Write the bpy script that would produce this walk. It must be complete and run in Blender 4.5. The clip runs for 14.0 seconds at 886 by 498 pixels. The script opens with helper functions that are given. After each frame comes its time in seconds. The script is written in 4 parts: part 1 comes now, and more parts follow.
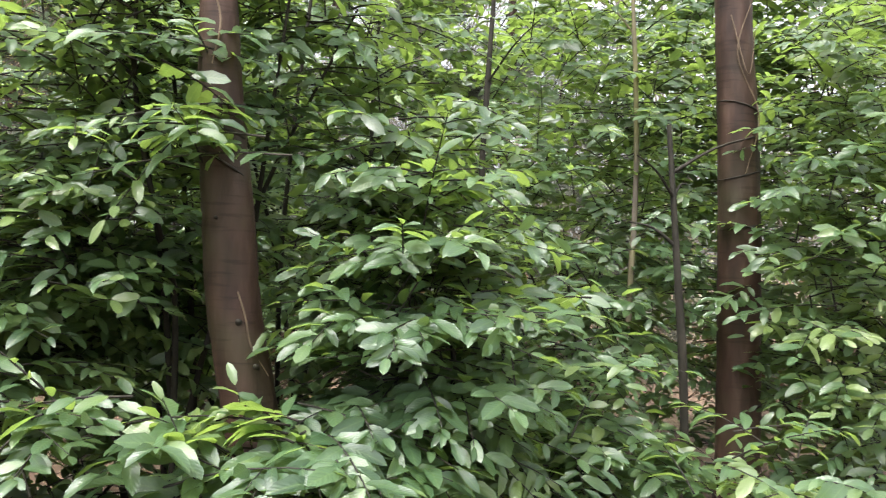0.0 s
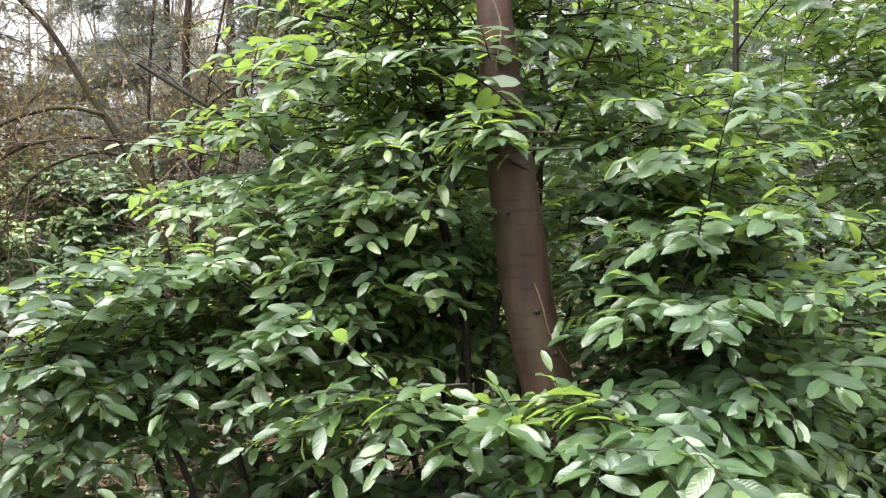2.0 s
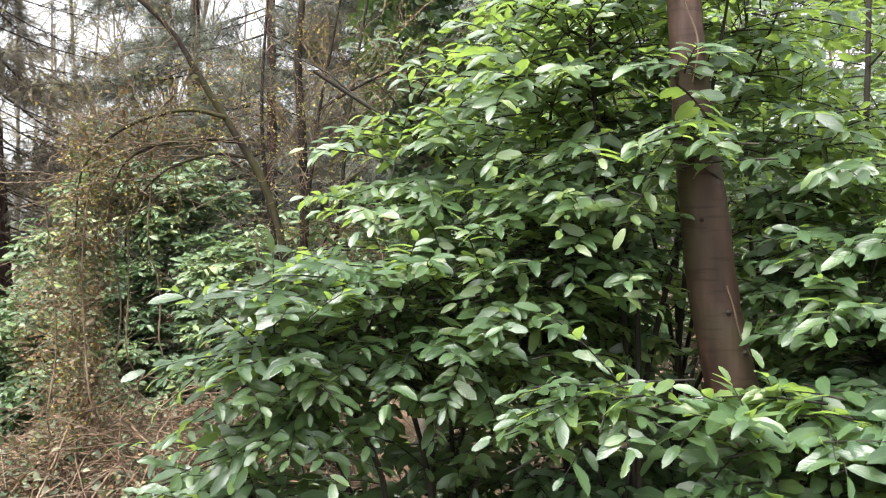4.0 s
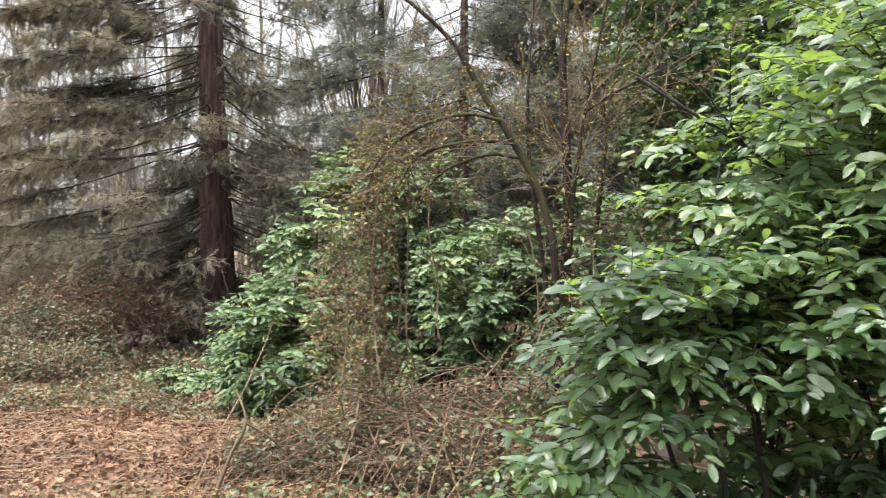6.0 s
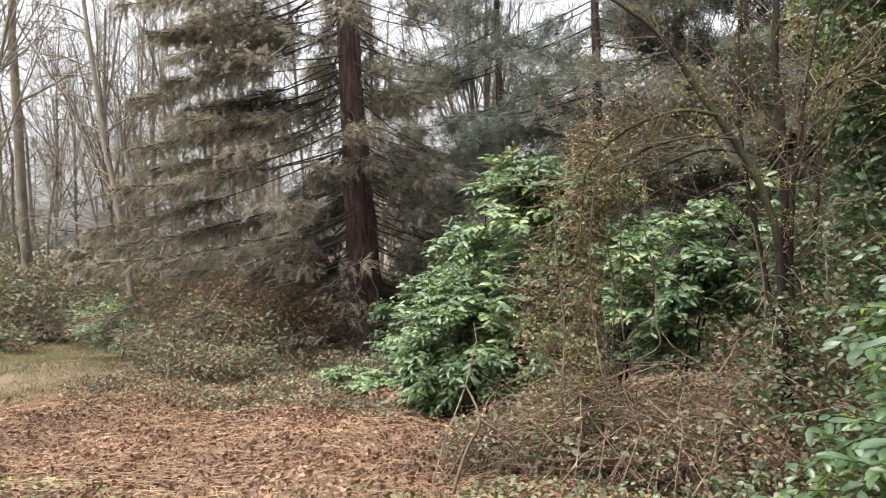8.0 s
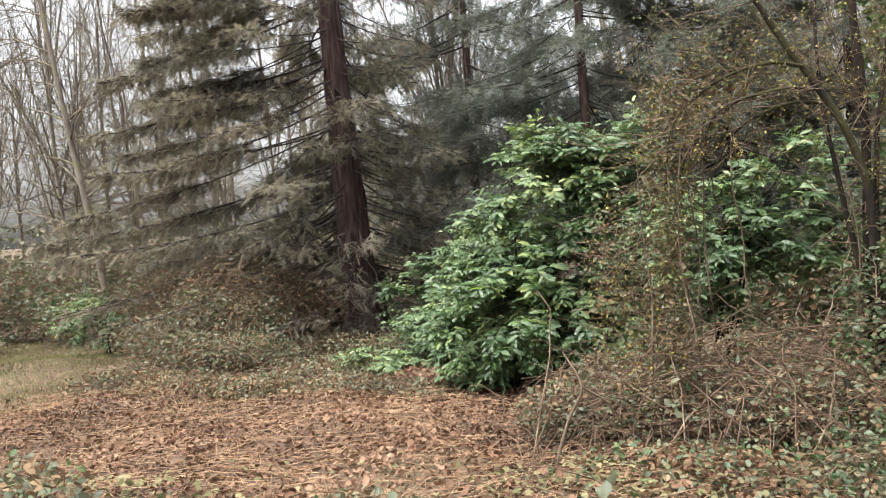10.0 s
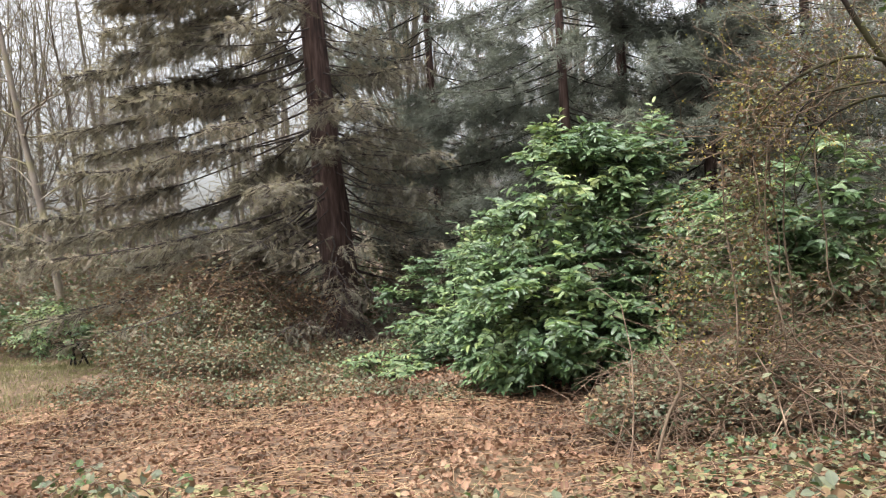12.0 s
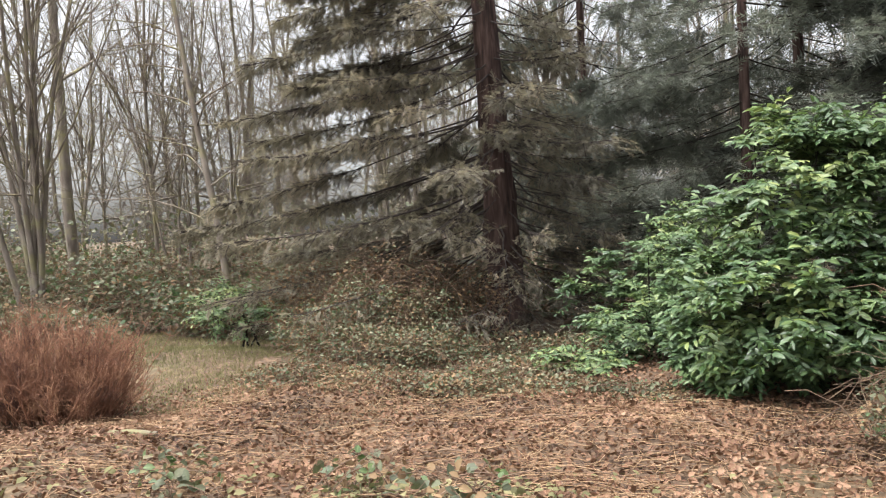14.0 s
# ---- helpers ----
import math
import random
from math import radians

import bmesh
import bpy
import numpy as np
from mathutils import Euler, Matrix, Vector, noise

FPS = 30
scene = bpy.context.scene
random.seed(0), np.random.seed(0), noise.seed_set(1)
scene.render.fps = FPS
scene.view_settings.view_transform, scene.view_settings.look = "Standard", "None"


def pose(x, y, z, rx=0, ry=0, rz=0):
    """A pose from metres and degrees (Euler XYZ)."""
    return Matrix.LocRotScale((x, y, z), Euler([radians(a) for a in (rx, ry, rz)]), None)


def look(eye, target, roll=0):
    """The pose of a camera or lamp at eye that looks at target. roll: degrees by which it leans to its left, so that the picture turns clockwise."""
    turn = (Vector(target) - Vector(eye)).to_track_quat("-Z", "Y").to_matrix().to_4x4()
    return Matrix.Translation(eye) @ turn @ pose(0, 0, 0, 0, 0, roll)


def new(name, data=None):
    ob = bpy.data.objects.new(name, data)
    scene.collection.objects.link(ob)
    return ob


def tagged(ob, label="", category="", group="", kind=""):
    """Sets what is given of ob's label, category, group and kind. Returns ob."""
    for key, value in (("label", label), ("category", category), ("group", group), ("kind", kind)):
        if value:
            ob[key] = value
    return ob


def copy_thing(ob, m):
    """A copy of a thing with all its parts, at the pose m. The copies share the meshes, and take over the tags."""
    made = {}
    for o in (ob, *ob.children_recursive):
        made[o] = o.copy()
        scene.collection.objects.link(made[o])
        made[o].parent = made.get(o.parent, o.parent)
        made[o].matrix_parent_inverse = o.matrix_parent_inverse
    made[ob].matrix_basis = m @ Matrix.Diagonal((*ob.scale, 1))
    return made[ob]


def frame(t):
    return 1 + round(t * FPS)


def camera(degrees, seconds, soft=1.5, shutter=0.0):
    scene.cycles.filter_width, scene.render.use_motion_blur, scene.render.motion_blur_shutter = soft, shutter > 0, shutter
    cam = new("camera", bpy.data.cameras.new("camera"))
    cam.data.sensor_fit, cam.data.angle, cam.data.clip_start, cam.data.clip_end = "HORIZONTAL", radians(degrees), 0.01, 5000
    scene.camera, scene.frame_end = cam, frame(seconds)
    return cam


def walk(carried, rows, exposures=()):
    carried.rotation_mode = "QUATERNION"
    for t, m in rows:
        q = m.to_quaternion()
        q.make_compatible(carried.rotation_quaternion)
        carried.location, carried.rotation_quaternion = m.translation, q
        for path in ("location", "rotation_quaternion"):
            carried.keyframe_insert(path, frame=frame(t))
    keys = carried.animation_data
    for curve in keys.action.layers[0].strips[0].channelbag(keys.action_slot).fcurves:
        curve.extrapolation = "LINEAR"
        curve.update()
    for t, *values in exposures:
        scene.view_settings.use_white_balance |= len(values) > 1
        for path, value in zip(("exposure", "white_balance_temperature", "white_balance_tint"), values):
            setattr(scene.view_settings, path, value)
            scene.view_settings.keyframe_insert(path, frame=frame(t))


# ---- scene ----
cam = camera(59.2, 14.0, 1.15, 0.12)
PATH = [
    (0.0, 0.318, 0.214, 1.495, 90.85, -2.80, -12.33),
    (0.5, 0.276, 0.223, 1.494, 90.89, -2.59, -5.12),
    (1.0, 0.197, 0.206, 1.490, 90.77, -2.50, -2.71),
    (1.5, 0.065, 0.178, 1.492, 90.19, -1.61, -1.21),
    (2.0, -0.061, 0.172, 1.497, 89.69, 1.08, 0.80),
    (4.5, -0.979, -0.060, 1.515, 90.00, -0.00, 1.00),
    (5.0, -1.162, -0.144, 1.535, 90.20, -0.30, 3.50),
    (5.5, -1.331, -0.253, 1.525, 90.00, -0.50, 5.20),
    (6.0, -1.563, -0.337, 1.520, 89.40, -0.20, 11.50),
    (6.5, -1.801, -0.446, 1.569, 89.70, -0.00, 15.70),
    (7.0, -1.994, -0.570, 1.579, 89.70, 0.40, 17.70),
    (7.5, -2.167, -0.639, 1.579, 89.80, 1.10, 18.40),
    (8.0, -2.375, -0.679, 1.579, 89.10, 1.90, 18.40),
    (10.5, -3.712, -0.768, 1.505, 87.50, 3.80, 12.20),
    (11.0, -3.994, -0.748, 1.505, 87.60, 2.80, 10.30),
    (11.5, -4.271, -0.773, 1.480, 88.20, 2.60, 8.70),
    (12.0, -4.568, -0.743, 1.441, 88.20, 3.90, 8.40),
    (12.5, -4.919, -0.713, 1.421, 88.20, 2.80, 9.50),
    (13.0, -5.202, -0.674, 1.406, 88.00, 2.30, 12.30),
    (13.5, -5.444, -0.590, 1.411, 88.20, 2.60, 15.10),
    (14.0, -5.662, -0.575, 1.411, 88.30, 2.80, 16.50),
]
walk(cam, [(t, pose(*p)) for t, *p in PATH], [(0.0, 2.77), (4.5, 2.85), (7.0, 2.47), (12.5, 2.4), (14.0, 2.33)])

# ---------- world and light ----------
world = bpy.data.worlds.new("world")
scene.world = world
world.use_nodes = True
wn, wl = world.node_tree.nodes, world.node_tree.links
sky = wn.new("ShaderNodeTexSky")
sky.sky_type = "NISHITA"
sky.sun_disc = False
sky.sun_elevation = radians(67)
sky.sun_rotation = radians(-135)
sky.dust_density = 4.0
sky.ozone_density = 1.0
cloud = wn.new("ShaderNodeHueSaturation")
cloud.inputs["Saturation"].default_value = 0.2
wl.new(sky.outputs[0], cloud.inputs["Color"])
# overcast sky: three times as bright overhead as at the horizon
sky_way = wn.new("ShaderNodeTexCoord")
sky_part = wn.new("ShaderNodeSeparateXYZ")
wl.new(sky_way.outputs["Generated"], sky_part.inputs[0])
overcast = wn.new("ShaderNodeMapRange")
overcast.inputs["From Min"].default_value = 0.0
overcast.inputs["From Max"].default_value = 1.0
overcast.inputs["To Min"].default_value = 0.33
overcast.inputs["To Max"].default_value = 1.0
wl.new(sky_part.outputs[2], overcast.inputs["Value"])
veil = wn.new("ShaderNodeVectorMath")
veil.operation = "SCALE"
wl.new(cloud.outputs[0], veil.inputs[0])
wl.new(overcast.outputs[0], veil.inputs["Scale"])
wl.new(veil.outputs[0], wn["Background"].inputs[0])
wn["Background"].inputs[1].default_value = 0.15
sun_data = bpy.data.lights.new("sun", "SUN")
sun_data.energy = 0.9
sun_data.angle = radians(40)
sun_data.color = (1.0, 0.96, 0.88)
sun = new("sun", sun_data)
sun.matrix_world = look((-6, -2, 20), (0, 4, 0))

# ---------- small tools ----------
UP = np.array([0.0, 0.0, 1.0])


def unit(v):
    v = np.asarray(v, float)
    return v / np.maximum(np.linalg.norm(v, axis=-1, keepdims=True), 1e-9)


def to_mesh(name, verts, tris, material, smooth=True, uv=None):
    """One triangle mesh from arrays."""
    me = bpy.data.meshes.new(name)
    verts, tris = np.asarray(verts, np.float32), np.asarray(tris, np.int32)
    me.vertices.add(len(verts))
    me.vertices.foreach_set("co", verts.ravel())
    me.loops.add(tris.size)
    me.loops.foreach_set("vertex_index", tris.ravel())
    me.polygons.add(len(tris))
    me.polygons.foreach_set("loop_start", np.arange(0, tris.size, 3, dtype=np.int32))
    me.polygons.foreach_set("use_smooth", np.full(len(tris), smooth))
    if uv is not None:
        layer = me.uv_layers.new(name="blade")
        layer.data.foreach_set("uv", np.asarray(uv, np.float32)[tris.ravel()].ravel())
    me.materials.append(material)
    me.update()
    me.validate()
    return me


def part(name, geo, material, parent, label="", smooth=True, kind=""):
    """One mesh object under a thing. geo: (verts, tris) or (verts, tris, uv)."""
    ob = new(name, to_mesh(name, geo[0], geo[1], material, smooth, geo[2] if len(geo) > 2 else None))
    ob.parent = parent
    return tagged(ob, label, kind=kind)


def thing(name, at, label, category, group="", kind=""):
    ob = new(name)
    ob.empty_display_size = 0.1
    ob.location = at
    bpy.context.view_layer.update()
    return tagged(ob, label, category, group, kind)


def place(ob, at):
    """Shift a part's mesh so that it sits right under an empty at a place."""
    ob.matrix_parent_inverse = Matrix.Translation(-Vector(at))
    return ob


def merge(geos):
    verts, tris, n = [], [], 0
    for g in geos:
        verts.append(g[0])
        tris.append(g[1] + n)
        n += len(g[0])
    return np.concatenate(verts), np.concatenate(tris)


def smooth_line(points, per=5):
    """Catmull-Rom through points."""
    p = np.asarray(points, float)
    p = np.concatenate([[2 * p[0] - p[1]], p, [2 * p[-1] - p[-2]]])
    out = []
    for i in range(1, len(p) - 2):
        for k in range(per):
            t = k / per
            out.append(0.5 * (2 * p[i] + (p[i + 1] - p[i - 1]) * t + (2 * p[i - 1] - 5 * p[i] + 4 * p[i + 1] - p[i + 2]) * t * t
                              + (3 * p[i] - p[i - 1] - 3 * p[i + 1] + p[i + 2]) * t ** 3))
    out.append(p[-2])
    return np.array(out)


def tubes(lines, radii, sides=4, rng=None, rough=0.0):
    """Many tubes at once: lines (S, M, 3), radii (S, M)."""
    lines, radii = np.asarray(lines, float), np.asarray(radii, float)
    s, m, _ = lines.shape
    tang = unit(np.gradient(lines, axis=1))
    ref = np.where(np.abs(tang[..., 2:3]) > 0.85, np.array([1.0, 0.0, 0.0]), UP)
    main = unit(lines[:, -1:] - lines[:, :1])
    ref = np.broadcast_to(np.where(np.abs(main[..., 2:3]) > 0.7, np.array([1.0, 0.0, 0.0]), UP), lines.shape)
    a = unit(np.cross(tang, ref))
    b = np.cross(tang, a)
    ang = np.arange(sides) * 2 * math.pi / sides
    ring = a[:, :, None] * np.cos(ang)[None, None, :, None] + b[:, :, None] * np.sin(ang)[None, None, :, None]
    r = radii[:, :, None, None]
    if rng is not None and rough:
        r = r * (1 + rough * rng.normal(size=(s, m, sides, 1)))
    verts = (lines[:, :, None] + ring * r).reshape(-1, 3)
    i, j, k = np.meshgrid(np.arange(s), np.arange(m - 1), np.arange(sides), indexing="ij")
    q = (i * m + j) * sides
    k2 = (k + 1) % sides
    v00, v01, v10, v11 = q + k, q + k2, q + sides + k, q + sides + k2
    tris = np.stack([np.stack([v00, v01, v11], -1), np.stack([v00, v11, v10], -1)], -2).reshape(-1, 3)
    return verts, tris


def tube(points, radii, sides=8, per=5, rng=None, rough=0.0):
    line = smooth_line(points, per)
    r = np.interp(np.linspace(0, 1, len(line)), np.linspace(0, 1, len(radii)), radii)
    return tubes(line[None], r[None], sides, rng, rough)


def scatter(template, origin, along, normal, size, width=None):
    """Copies of a blade template (verts, tris, uv), each at its origin, along its own axis."""
    tv, tf, tu = template
    y = unit(along)
    x = unit(np.cross(y, normal))
    z = np.cross(x, y)
    w = np.ones(len(origin)) if width is None else width
    v = (origin[:, None] + size[:, None, None] * (tv[None, :, :1] * w[:, None, None] * x[:, None] + tv[None, :, 1:2] * y[:, None] + tv[None, :, 2:] * z[:, None]))
    f = tf[None] + (np.arange(len(origin)) * len(tv))[:, None, None]
    return v.reshape(-1, 3), f.reshape(-1, 3), np.tile(tu, (len(origin), 1))


def blade(stations, fold=0.15):
    """Leaf template, pointed at both ends: first and last station lie on the midrib, the others are (along, half width, lift)."""
    (y0, _, z0), *inner, (y1, _, z1) = stations
    verts, uv = [(0, y0, z0)], [(0.5, y0)]
    for y, w, z in inner:
        verts += [(-w, y, z + fold * w), (0, y, z), (w, y, z + fold * w)]
        uv += [(0, y), (0.5, y), (1, y)]
    verts.append((0, y1, z1))
    uv.append((0.5, y1))
    last = len(verts) - 1
    tris = [(0, 2, 1), (0, 3, 2)]
    for i in range(len(inner) - 1):
        for k in (1, 2):
            a = 3 * i + k
            tris += [(a, a + 1, a + 4), (a, a + 4, a + 3)]
    a = 3 * (len(inner) - 1)
    tris += [(a + 1, a + 2, last), (a + 2, a + 3, last)]
    return np.array(verts, float), np.array(tris), np.array(uv, float)


LAUREL = blade([(0, 0, 0), (0.16, 0.12, 0.02), (0.5, 0.19, 0.025), (0.84, 0.13, -0.04), (1.0, 0, -0.08)], 0.25)
LAUREL_FLAT = blade([(0, 0, 0), (0.15, 0.12, 0.03), (0.52, 0.205, 0.02), (0.85, 0.14, -0.03), (1.0, 0, -0.06)], 0.15)
LAUREL_BENT = blade([(0, 0, 0), (0.16, 0.115, 0.05), (0.5, 0.185, 0.04), (0.84, 0.125, -0.08), (1.0, 0, -0.17)], 0.35)
LAUREL_FAR = blade([(0, 0, 0), (0.26, 0.18, 0.03), (0.76, 0.18, -0.02), (1.0, 0, -0.12)], 0.3)
SMALL = blade([(0, 0.03, 0), (0.35, 0.33, 0.03), (0.7, 0.27, 0.0), (1.0, 0.02, -0.08)], 0.25)
DEAD = blade([(0, 0, 0.08), (0.25, 0.3, 0.0), (0.7, 0.33, 0.04), (1.0, 0, 0.2)], 0.6)


def needle_spray(count, seed):
    """A twig with flat needles on both sides and some above."""
    r = np.random.default_rng(seed)
    verts, tris, uv = [], [], []
    for i in range(count):
        t = (i + 0.5) / count
        side = -1 if i % 2 else 1
        ln = (0.17 + 0.22 * math.sin(math.pi * min(1, t + 0.15))) * r.uniform(0.7, 1.2)
        ang = r.uniform(0.5, 1.1)
        d = np.array([side * math.sin(ang), math.cos(ang), r.uniform(-0.45, 0.25)])
        o = np.array([0, t, -0.12 * t * t])
        w = np.array([-d[1], d[0], 0]) * 0.034
        n = len(verts)
        verts += [o - w, o + w, o + d * ln]
        uv += [(0, t), (1, t), (0.5, t)]
        tris.append((n, n + 1, n + 2))
    return np.array(verts), np.array(tris), np.array(uv, float)


SPRAY = needle_spray(15, 3)
SPRAY_FAR = needle_spray(12, 4)
SPRAY_FAR = (SPRAY_FAR[0] * np.array([1.2, 1, 1.2]), SPRAY_FAR[1], SPRAY_FAR[2])

# ---------- materials ----------


def material(name):
    m = bpy.data.materials.new(name)
    m.use_nodes = True
    nt = m.node_tree
    return m, nt.nodes, nt.links, nt.nodes["Principled BSDF"]


def ramp(nodes, stops):
    r = nodes.new("ShaderNodeValToRGB")
    e = r.color_ramp.elements
    while len(e) < len(stops):
        e.new(0.5)
    for k, (p, c) in zip(e, stops):
        k.position, k.color = p, (*c, 1)
    return r


def noise_node(nodes, links, scale, detail=4.0, stretch=None):
    tc = nodes.new("ShaderNodeTexCoord")
    n = nodes.new("ShaderNodeTexNoise")
    n.inputs["Scale"].default_value = scale
    n.inputs["Detail"].default_value = detail
    if stretch:
        mp = nodes.new("ShaderNodeMapping")
        mp.inputs["Scale"].default_value = stretch
        links.new(tc.outputs["Object"], mp.inputs["Vector"])
        links.new(mp.outputs[0], n.inputs["Vector"])
    else:
        links.new(tc.outputs["Object"], n.inputs["Vector"])
    return n


def leaf_material(name, stops, rough=0.35, glow=(0.2, 0.35, 0.03), through_share=0.3, vein=0.35, spec=0.5, patch=1.2):
    """Leaves: colour by piece and by patch of the crown, pale midrib, light shining through."""
    m, nodes, links, bsdf = material(name)
    geo = nodes.new("ShaderNodeNewGeometry")
    info = nodes.new("ShaderNodeObjectInfo")
    add = nodes.new("ShaderNodeMath")
    add.operation = "ADD"
    links.new(geo.outputs["Random Per Island"], add.inputs[0])
    links.new(info.outputs["Random"], add.inputs[1])
    fr = nodes.new("ShaderNodeMath")
    fr.operation = "FRACT"
    links.new(add.outputs[0], fr.inputs[0])
    big = nodes.new("ShaderNodeTexNoise")
    big.inputs["Scale"].default_value = patch
    big.inputs["Detail"].default_value = 2
    links.new(geo.outputs["Position"], big.inputs["Vector"])
    mixv = nodes.new("ShaderNodeMath")
    mixv.operation = "MULTIPLY_ADD"
    links.new(big.outputs[0], mixv.inputs[0])
    mixv.inputs[1].default_value = 1.7
    half = nodes.new("ShaderNodeMath")
    half.operation = "MULTIPLY_ADD"
    links.new(fr.outputs[0], half.inputs[0])
    half.inputs[1].default_value = 0.6
    half.inputs[2].default_value = -0.65
    links.new(half.outputs[0], mixv.inputs[2])
    cr = ramp(nodes, stops)
    links.new(mixv.outputs[0], cr.inputs[0])
    uvn = nodes.new("ShaderNodeUVMap")
    uvn.uv_map = "blade"
    sep = nodes.new("ShaderNodeSeparateXYZ")
    links.new(uvn.outputs[0], sep.inputs[0])
    off = nodes.new("ShaderNodeMath")
    off.operation = "SUBTRACT"
    links.new(sep.outputs[0], off.inputs[0])
    off.inputs[1].default_value = 0.5
    ab = nodes.new("ShaderNodeMath")
    ab.operation = "ABSOLUTE"
    links.new(off.outputs[0], ab.inputs[0])
    rib = nodes.new("ShaderNodeMapRange")
    rib.inputs["From Min"].default_value = 0.02
    rib.inputs["From Max"].default_value = 0.07
    rib.inputs["To Min"].default_value = vein
    rib.inputs["To Max"].default_value = 0.0
    links.new(ab.outputs[0], rib.inputs["Value"])
    veined = nodes.new("ShaderNodeMixRGB")
    veined.inputs[2].default_value = (0.22, 0.32, 0.1, 1)
    links.new(rib.outputs[0], veined.inputs[0])
    links.new(cr.outputs[0], veined.inputs[1])
    links.new(veined.outputs[0], bsdf.inputs["Base Color"])
    fine = nodes.new("ShaderNodeTexNoise")
    fine.inputs["Scale"].default_value = 40
    links.new(geo.outputs["Position"], fine.inputs["Vector"])
    rr = nodes.new("ShaderNodeMapRange")
    rr.inputs["To Min"].default_value = rough - 0.08
    rr.inputs["To Max"].default_value = rough + 0.14
    links.new(fine.outputs[0], rr.inputs["Value"])
    links.new(rr.outputs[0], bsdf.inputs["Roughness"])
    bsdf.inputs["Specular IOR Level"].default_value = spec
    bump = nodes.new("ShaderNodeBump")
    bump.inputs["Strength"].default_value = 0.25
    bump.inputs["Distance"].default_value = 0.01
    slant = nodes.new("ShaderNodeMath")
    slant.operation = "MULTIPLY_ADD"
    links.new(ab.outputs[0], slant.inputs[0])
    slant.inputs[1].default_value = -0.45
    links.new(sep.outputs[1], slant.inputs[2])
    often = nodes.new("ShaderNodeMath")
    often.operation = "MULTIPLY"
    often.inputs[1].default_value = 52.0
    links.new(slant.outputs[0], often.inputs[0])
    side_vein = nodes.new("ShaderNodeMath")
    side_vein.operation = "SINE"
    links.new(often.outputs[0], side_vein.inputs[0])
    relief = nodes.new("ShaderNodeMath")
    relief.operation = "MULTIPLY_ADD"
    links.new(side_vein.outputs[0], relief.inputs[0])
    relief.inputs[1].default_value = 0.12
    links.new(fine.outputs[0], relief.inputs[2])
    links.new(relief.outputs[0], bump.inputs["Height"])
    links.new(bump.outputs[0], bsdf.inputs["Normal"])
    tr = nodes.new("ShaderNodeBsdfTranslucent")
    tint = nodes.new("ShaderNodeMixRGB")
    tint.inputs[0].default_value = 0.6
    links.new(cr.outputs[0], tint.inputs[1])
    tint.inputs[2].default_value = (*glow, 1)
    links.new(tint.outputs[0], tr.inputs[0])
    mix = nodes.new("ShaderNodeMixShader")
    mix.inputs[0].default_value = through_share
    links.new(bsdf.outputs[0], mix.inputs[1])
    links.new(tr.outputs[0], mix.inputs[2])
    links.new(mix.outputs[0], nodes["Material Output"].inputs[0])
    return m


def bark_material(name, stops, scale=6, stretch=(3, 3, 0.6), rough=0.85, bump=0.5, rings=0.0, patch_tint=None):
    m, nodes, links, bsdf = material(name)
    n = noise_node(nodes, links, scale, 6, stretch)
    cr = ramp(nodes, stops)
    links.new(n.outputs[0], cr.inputs[0])
    last = cr.outputs[0]
    if patch_tint:
        big = noise_node(nodes, links, 2.2, 3)
        lim = ramp(nodes, [(0.48, (0, 0, 0)), (0.68, (1, 1, 1))])
        links.new(big.outputs[0], lim.inputs[0])
        mx = nodes.new("ShaderNodeMixRGB")
        links.new(lim.outputs[0], mx.inputs[0])
        links.new(last, mx.inputs[1])
        mx.inputs[2].default_value = (*patch_tint, 1)
        last = mx.outputs[0]
    height = n.outputs[0]
    if rings:
        k = noise_node(nodes, links, 5, 3, (0.9, 0.9, 9))
        lim = ramp(nodes, [(0.55, (0, 0, 0)), (0.66, (1, 1, 1))])
        links.new(k.outputs[0], lim.inputs[0])
        mx = nodes.new("ShaderNodeMixRGB")
        mx.blend_type = "MULTIPLY"
        sc = nodes.new("ShaderNodeMath")
        sc.operation = "MULTIPLY"
        sc.inputs[1].default_value = rings
        links.new(lim.outputs[0], sc.inputs[0])
        links.new(sc.outputs[0], mx.inputs[0])
        links.new(last, mx.inputs[1])
        mx.inputs[2].default_value = (0.45, 0.4, 0.38, 1)
        last = mx.outputs[0]
    links.new(last, bsdf.inputs["Base Color"])
    bsdf.inputs["Roughness"].default_value = rough
    bsdf.inputs["Specular IOR Level"].default_value = 0.25
    bp = nodes.new("ShaderNodeBump")
    bp.inputs["Strength"].default_value = bump
    bp.inputs["Distance"].default_value = 0.02
    links.new(height, bp.inputs["Height"])
    links.new(bp.outputs[0], bsdf.inputs["Normal"])
    return m


M_LAUREL = leaf_material("laurel_leaf", [(0.0, (0.026, 0.055, 0.031)), (0.35, (0.045, 0.09, 0.046)), (0.7, (0.083, 0.145, 0.068)), (1.0, (0.165, 0.225, 0.078))], 0.3, (0.3, 0.42, 0.055), 0.5, 0.3, 0.85)
M_LAUREL_FAR = leaf_material("laurel_leaf_cool", [(0.0, (0.023, 0.048, 0.024)), (0.4, (0.058, 0.106, 0.048)), (0.75, (0.115, 0.168, 0.068)), (1.0, (0.215, 0.25, 0.085))], 0.42, (0.19, 0.28, 0.07), 0.26, 0.3, 0.5)
M_IVY = leaf_material("ivy_leaf", [(0.0, (0.02, 0.036, 0.018)), (0.5, (0.036, 0.064, 0.03)), (1.0, (0.085, 0.125, 0.045))], 0.4, (0.12, 0.22, 0.03), 0.2)
